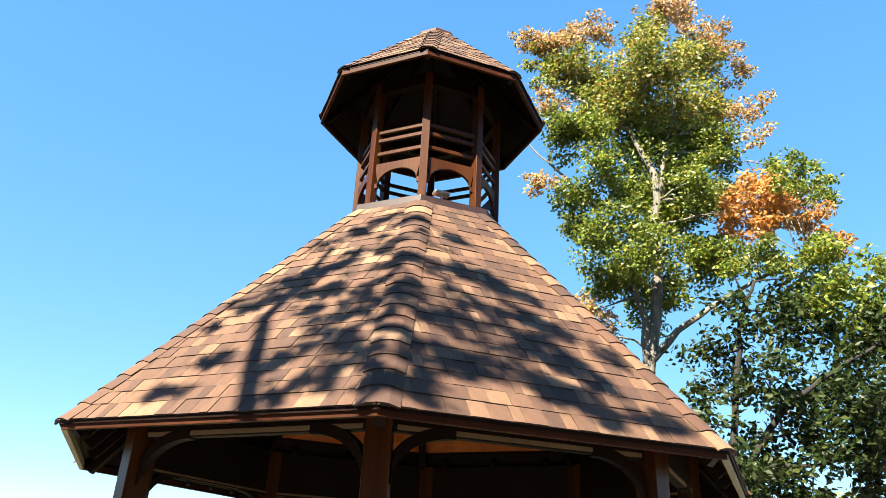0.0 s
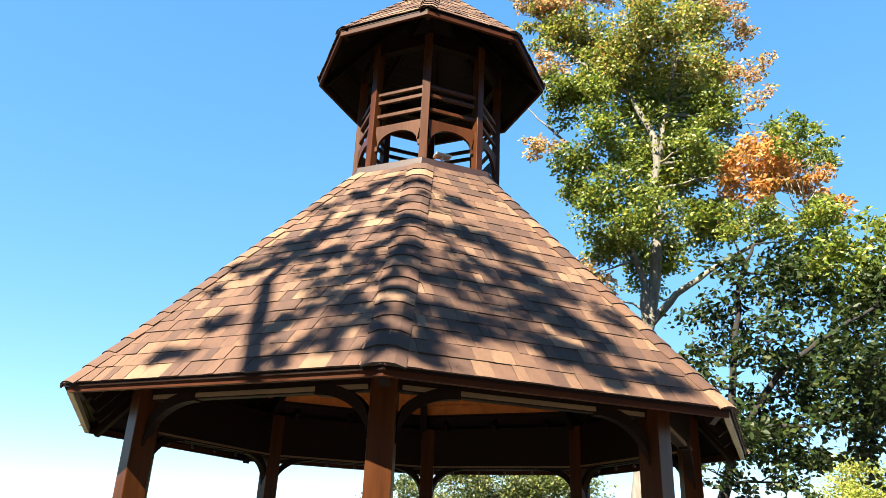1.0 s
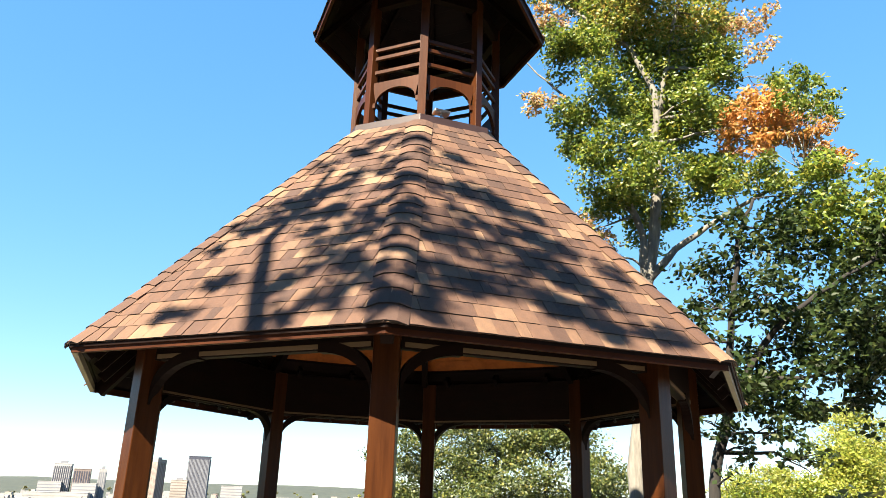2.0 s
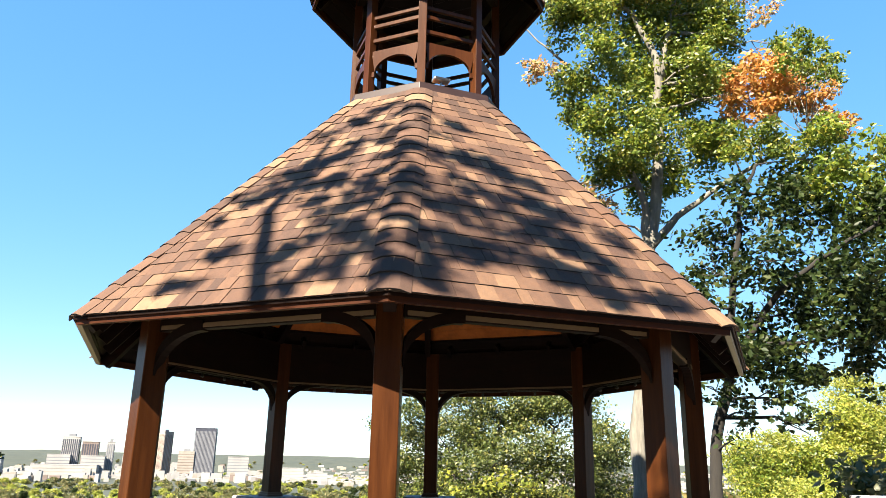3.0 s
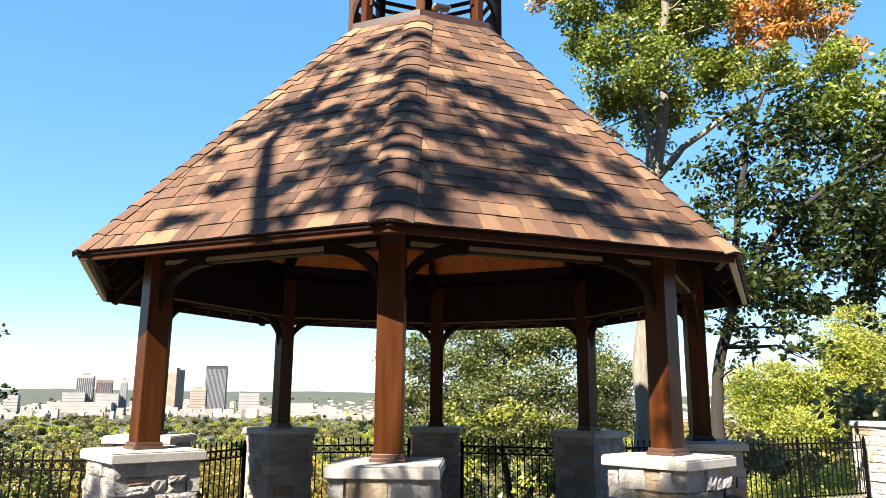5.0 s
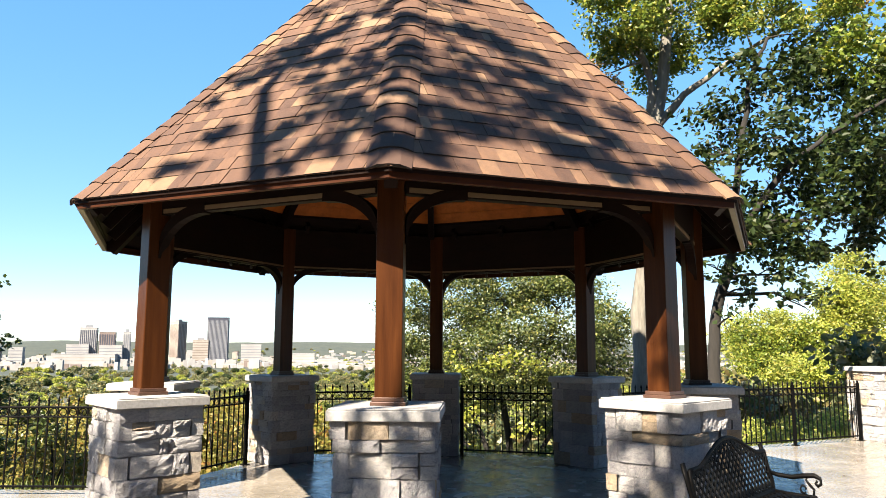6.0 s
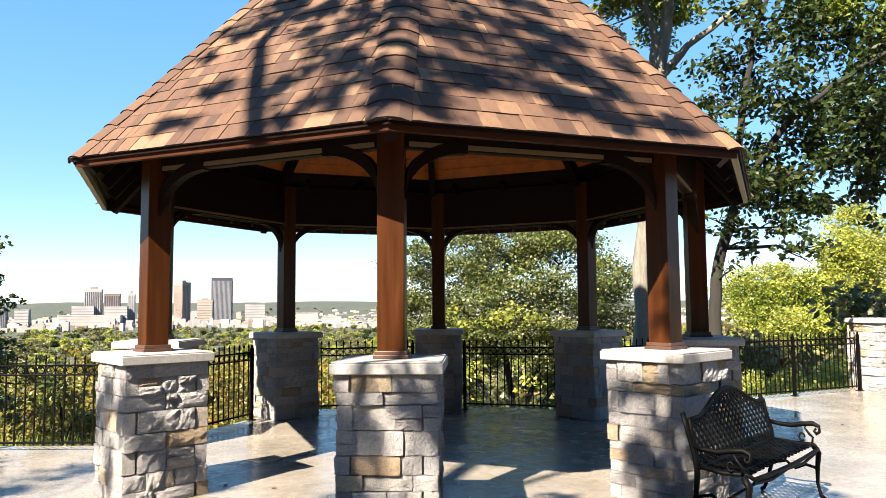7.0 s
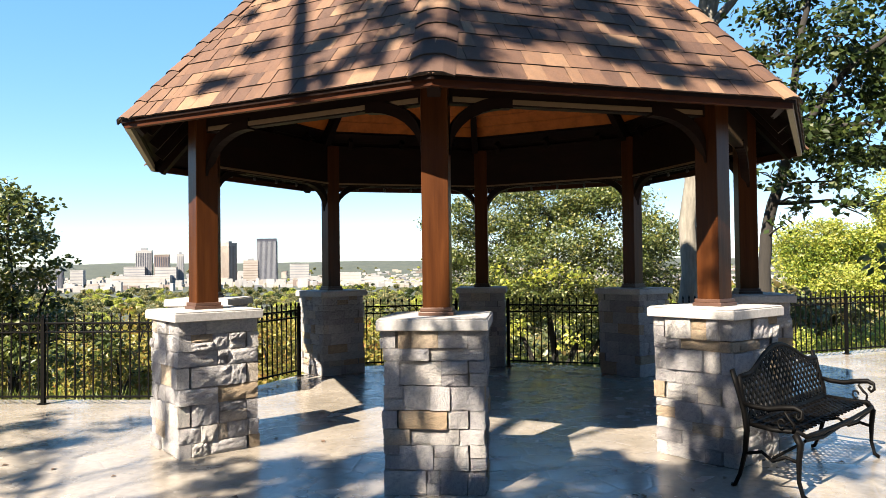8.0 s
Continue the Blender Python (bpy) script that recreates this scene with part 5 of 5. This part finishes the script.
# ---- cast-iron bench ----
def bench():
    m = pose(2.638, -2.62, 0, 0, 0, 229.7) @ Matrix.Diagonal((1.17, 0.76, 1.03, 1))
    b = thing("park_bench", m, "black cast-iron park bench with lattice back", "bench")
    W = 0.62

    def top(x):
        u = abs(x) / W
        return 0.755 + 0.155 * math.cos(min(u / 0.78, 1) * math.pi / 2) ** 1.3 - 0.02 * max(0, u - 0.78)

    def lean(z):
        return 0.03 - 0.13 * (z - 0.42) / 0.5

    def on_back(x, z):
        return (x, lean(z), z)

    # back: rim, diagonal lattice, scrolls
    rim = [on_back(-W, 0.42)] + [on_back(-W, 0.42 + 0.33 * k / 4) for k in range(1, 5)]
    rim += [on_back(-W + 2 * W * k / 28, top(-W + 2 * W * k / 28)) for k in range(29)]
    rim += [on_back(W, 0.75 - 0.33 * k / 4) for k in range(5)]
    back = part("backrest", Shape().tube(rim, 0.017, 6), IRON, b, smooth=True)
    part("lower_rail", Shape().tube([on_back(-W, 0.45), on_back(0, 0.44), on_back(W, 0.45)], 0.016, 6), IRON, back, smooth=True)
    s = Shape()
    inner = lambda x, z: abs(x) < W - 0.01 and 0.45 < z < top(x) - 0.005
    for sign in (1, -1):
        for k in range(-22, 23):
            c = k * 0.062
            run = [(c + sign * (z - 0.45) * 0.8, z) for z in np.arange(0.45, 0.92, 0.01)]
            run = [p for p in run if inner(*p)]
            if len(run) > 2:
                s.beam(on_back(*run[0]), on_back(*run[-1]), 0.012, 0.012, (0, 1, 0))
    part("lattice", s, IRON, back, "diagonal iron lattice", kind="stuff")
    s = Shape()
    for k in range(-9, 10):
        x = k * 0.062
        for z, r in ((top(x) - 0.035, 0.024), (0.485, 0.022)):
            c = [on_back(x + r * math.cos(t), z + r * math.sin(t)) for t in np.linspace(0, 5.4, 10)]
            s.tube(c, 0.0075, 5)
            s.tube([on_back(x - 0.03, z - 0.015), on_back(x, z + 0.012), on_back(x + 0.03, z - 0.015)], 0.009, 4)
    for k in (-2, -1, 0, 1, 2):
        s.tube([on_back(k * 0.05, 0.84), on_back(k * 0.075, 0.80), on_back(k * 0.11, 0.77)], 0.011, 5)
    part("scrollwork", s, IRON, back, "cast scroll ornament", kind="stuff")
    # seat: dished lattice with a rounded front edge
    def on_seat(x, y):
        return (x, y, 0.425 + 0.02 * math.cos((y - 0.25) / 0.25 * 1.4) * -1 + 0.02 - 0.05 * max(0, (y - 0.42) / 0.1) ** 2)
    edge = [on_seat(-W, 0.04), on_seat(-W - 0.01, 0.25), on_seat(-W + 0.01, 0.46)] + [on_seat(-W + 0.03 + 2 * (W - 0.03) * k / 10, 0.51 + 0.015 * math.sin(math.pi * k / 10)) for k in range(11)]
    edge += [on_seat(W - 0.01, 0.46), on_seat(W + 0.01, 0.25), on_seat(W, 0.04), on_seat(0, 0.035), on_seat(-W, 0.04)]
    seat = part("seat", Shape().tube(edge, 0.016, 6), IRON, b, smooth=True)
    s = Shape()
    for sign in (1, -1):
        for k in range(-24, 25):
            run = [(k * 0.065 + sign * (y - 0.27) * 0.9, y) for y in np.arange(0.045, 0.515, 0.06)]
            run = [p for p in run if abs(p[0]) < W]
            for p0, p1 in zip(run, run[1:]):
                s.beam(on_seat(*p0), on_seat(*p1), 0.016, 0.01)
    part("lattice", s, IRON, seat, "diagonal iron lattice", kind="stuff")
    for k in range(3):
        y = 0.12 + 0.13 * k
        part("cross_bar", Shape().tube([on_seat(-W, y), on_seat(0, y), on_seat(W, y)], 0.009, 5), IRON, seat)
    part("apron", Shape().tube([(-W + 0.05, 0.49, 0.37), (-0.3, 0.50, 0.345), (0, 0.5, 0.365), (0.3, 0.50, 0.345), (W - 0.05, 0.49, 0.37)], 0.012, 6), IRON, seat)
    for side in (-1, 1):
        x = side * (W + 0.02)
        leg = [(x, -0.11, 0.80), (x, -0.07, 0.70), (x, 0.0, 0.52), (x, 0.02, 0.40), (x, 0.0, 0.25), (x, -0.05, 0.10), (x, -0.10, 0.02), (x, -0.13, 0.012)]
        part("leg", Shape().tube(leg, [0.022, 0.022, 0.024, 0.026, 0.022, 0.018, 0.017, 0.016], 7), IRON, b, "curved back leg and upright", smooth=True)
        leg = [(x, 0.44, 0.42), (x, 0.49, 0.36), (x, 0.475, 0.24), (x, 0.47, 0.12), (x, 0.50, 0.03), (x, 0.545, 0.012)]
        part("leg", Shape().tube(leg, [0.026, 0.03, 0.023, 0.017, 0.017, 0.016], 7), IRON, b, "curved cabriole front leg", smooth=True)
        arm = [(x, -0.02, 0.58), (x, 0.08, 0.565), (x, 0.22, 0.56), (x, 0.34, 0.58), (x, 0.45, 0.59), (x, 0.505, 0.57), (x, 0.51, 0.53), (x, 0.48, 0.51), (x, 0.455, 0.53), (x, 0.475, 0.55)]
        armrest = part("armrest", Shape().tube(arm, [0.016, 0.018, 0.019, 0.02, 0.02, 0.017, 0.016, 0.014, 0.013, 0.012], 7), IRON, b, "scrolled armrest", smooth=True)
        prop = [(x, 0.38, 0.58), (x, 0.36, 0.55), (x, 0.40, 0.51), (x, 0.44, 0.48), (x, 0.43, 0.43)]
        part("scroll_support", Shape().tube(prop, 0.012, 6), IRON, armrest, smooth=True)
        curl = [(x, 0.33 + 0.03 * math.cos(t), 0.475 + 0.03 * math.sin(t)) for t in np.linspace(0, 5.5, 10)]
        part("curl", Shape().tube(curl, 0.009, 5), IRON, armrest, smooth=True)
        part("stretcher", Shape().tube([(x, 0.0, 0.24), (x, 0.15, 0.27), (x, 0.25, 0.22), (x, 0.36, 0.26), (x, 0.475, 0.24)], 0.012, 6), IRON, b, smooth=True)
    part("stretcher", Shape().tube([(-W, 0.24, 0.235), (0, 0.24, 0.25), (W, 0.24, 0.235)], 0.011, 6), IRON, b, smooth=True)


bench()


# ---- festoon lights under the beams ----
def festoon(a):
    half = R_POST * SIN8 - 0.12
    f = thing("festoon_light", turn(a, R_POST * COS8 + 0.02, 0), "black string of small bulbs along a beam", "string lights", "festoon lights")
    pts = [(x, -0.03, BEAM_LOW + 0.012 - 0.006 * math.sin(x * 9) ** 2) for x in np.linspace(-half, half, 15)]
    part("cable", Shape().tube(pts, 0.006, 5), BLACK, f)
    for x in np.arange(-half + 0.18, half, 0.42):
        s = Shape().lathe([(0.011, 0.014), (0.013, -0.008), (0.016, -0.014), (0.021, -0.028), (0.018, -0.04), (0.006, -0.047)], (x, -0.03, BEAM_LOW), 8)
        part("bulb", s, BLACK, f, smooth=True)


for a in (-67.5, -112.5, -157.5, 157.5, 112.5):
    festoon(a)


# ---- floodlight on the lantern's curb ----
def floodlight():
    m = ROOF @ turn(22.5, R_CURB * COS8 - 0.09, 5.905) @ pose(-0.14, 0, 0)
    f = thing("floodlight", m, "small grey floodlight on the lantern's curb", "floodlight")
    part("stem", Shape().lathe([(0.03, 0), (0.03, 0.015), (0.015, 0.02), (0.015, 0.09)]), GREY_METAL, f)
    head = part("head", Shape().box(-0.10, 0.10, -0.05, 0.06, 0.085, 0.125), GREY_METAL, f, bevel=0.01)
    part("glass", Shape().box(-0.085, 0.085, -0.056, -0.05, 0.092, 0.118), BLACK, head)


floodlight()


# ---- fallen leaves on the terrace ----
def litter():
    q = random.Random(9)
    s = Shape()
    for _ in range(170):
        x, y = q.uniform(-7, 7.5), q.uniform(-5, 3)
        if y > fence_y(x) - 0.1:
            continue
        r, a = q.uniform(0.018, 0.045), q.uniform(0, 360)
        s.add([(-r, 0, 0.003), (0, -r * 0.5, 0.004 + q.uniform(0, 0.012)), (r, 0, 0.003), (0, r * 0.5, 0.004 + q.uniform(0, 0.012))], [(0, 1, 2, 3)], pose(x, y, 0, 0, 0, a))
    tagged(part("fallen_leaves", s, DRY_LEAF), "dry brown fallen leaves on the terrace", "leaves", kind="stuff")


litter()
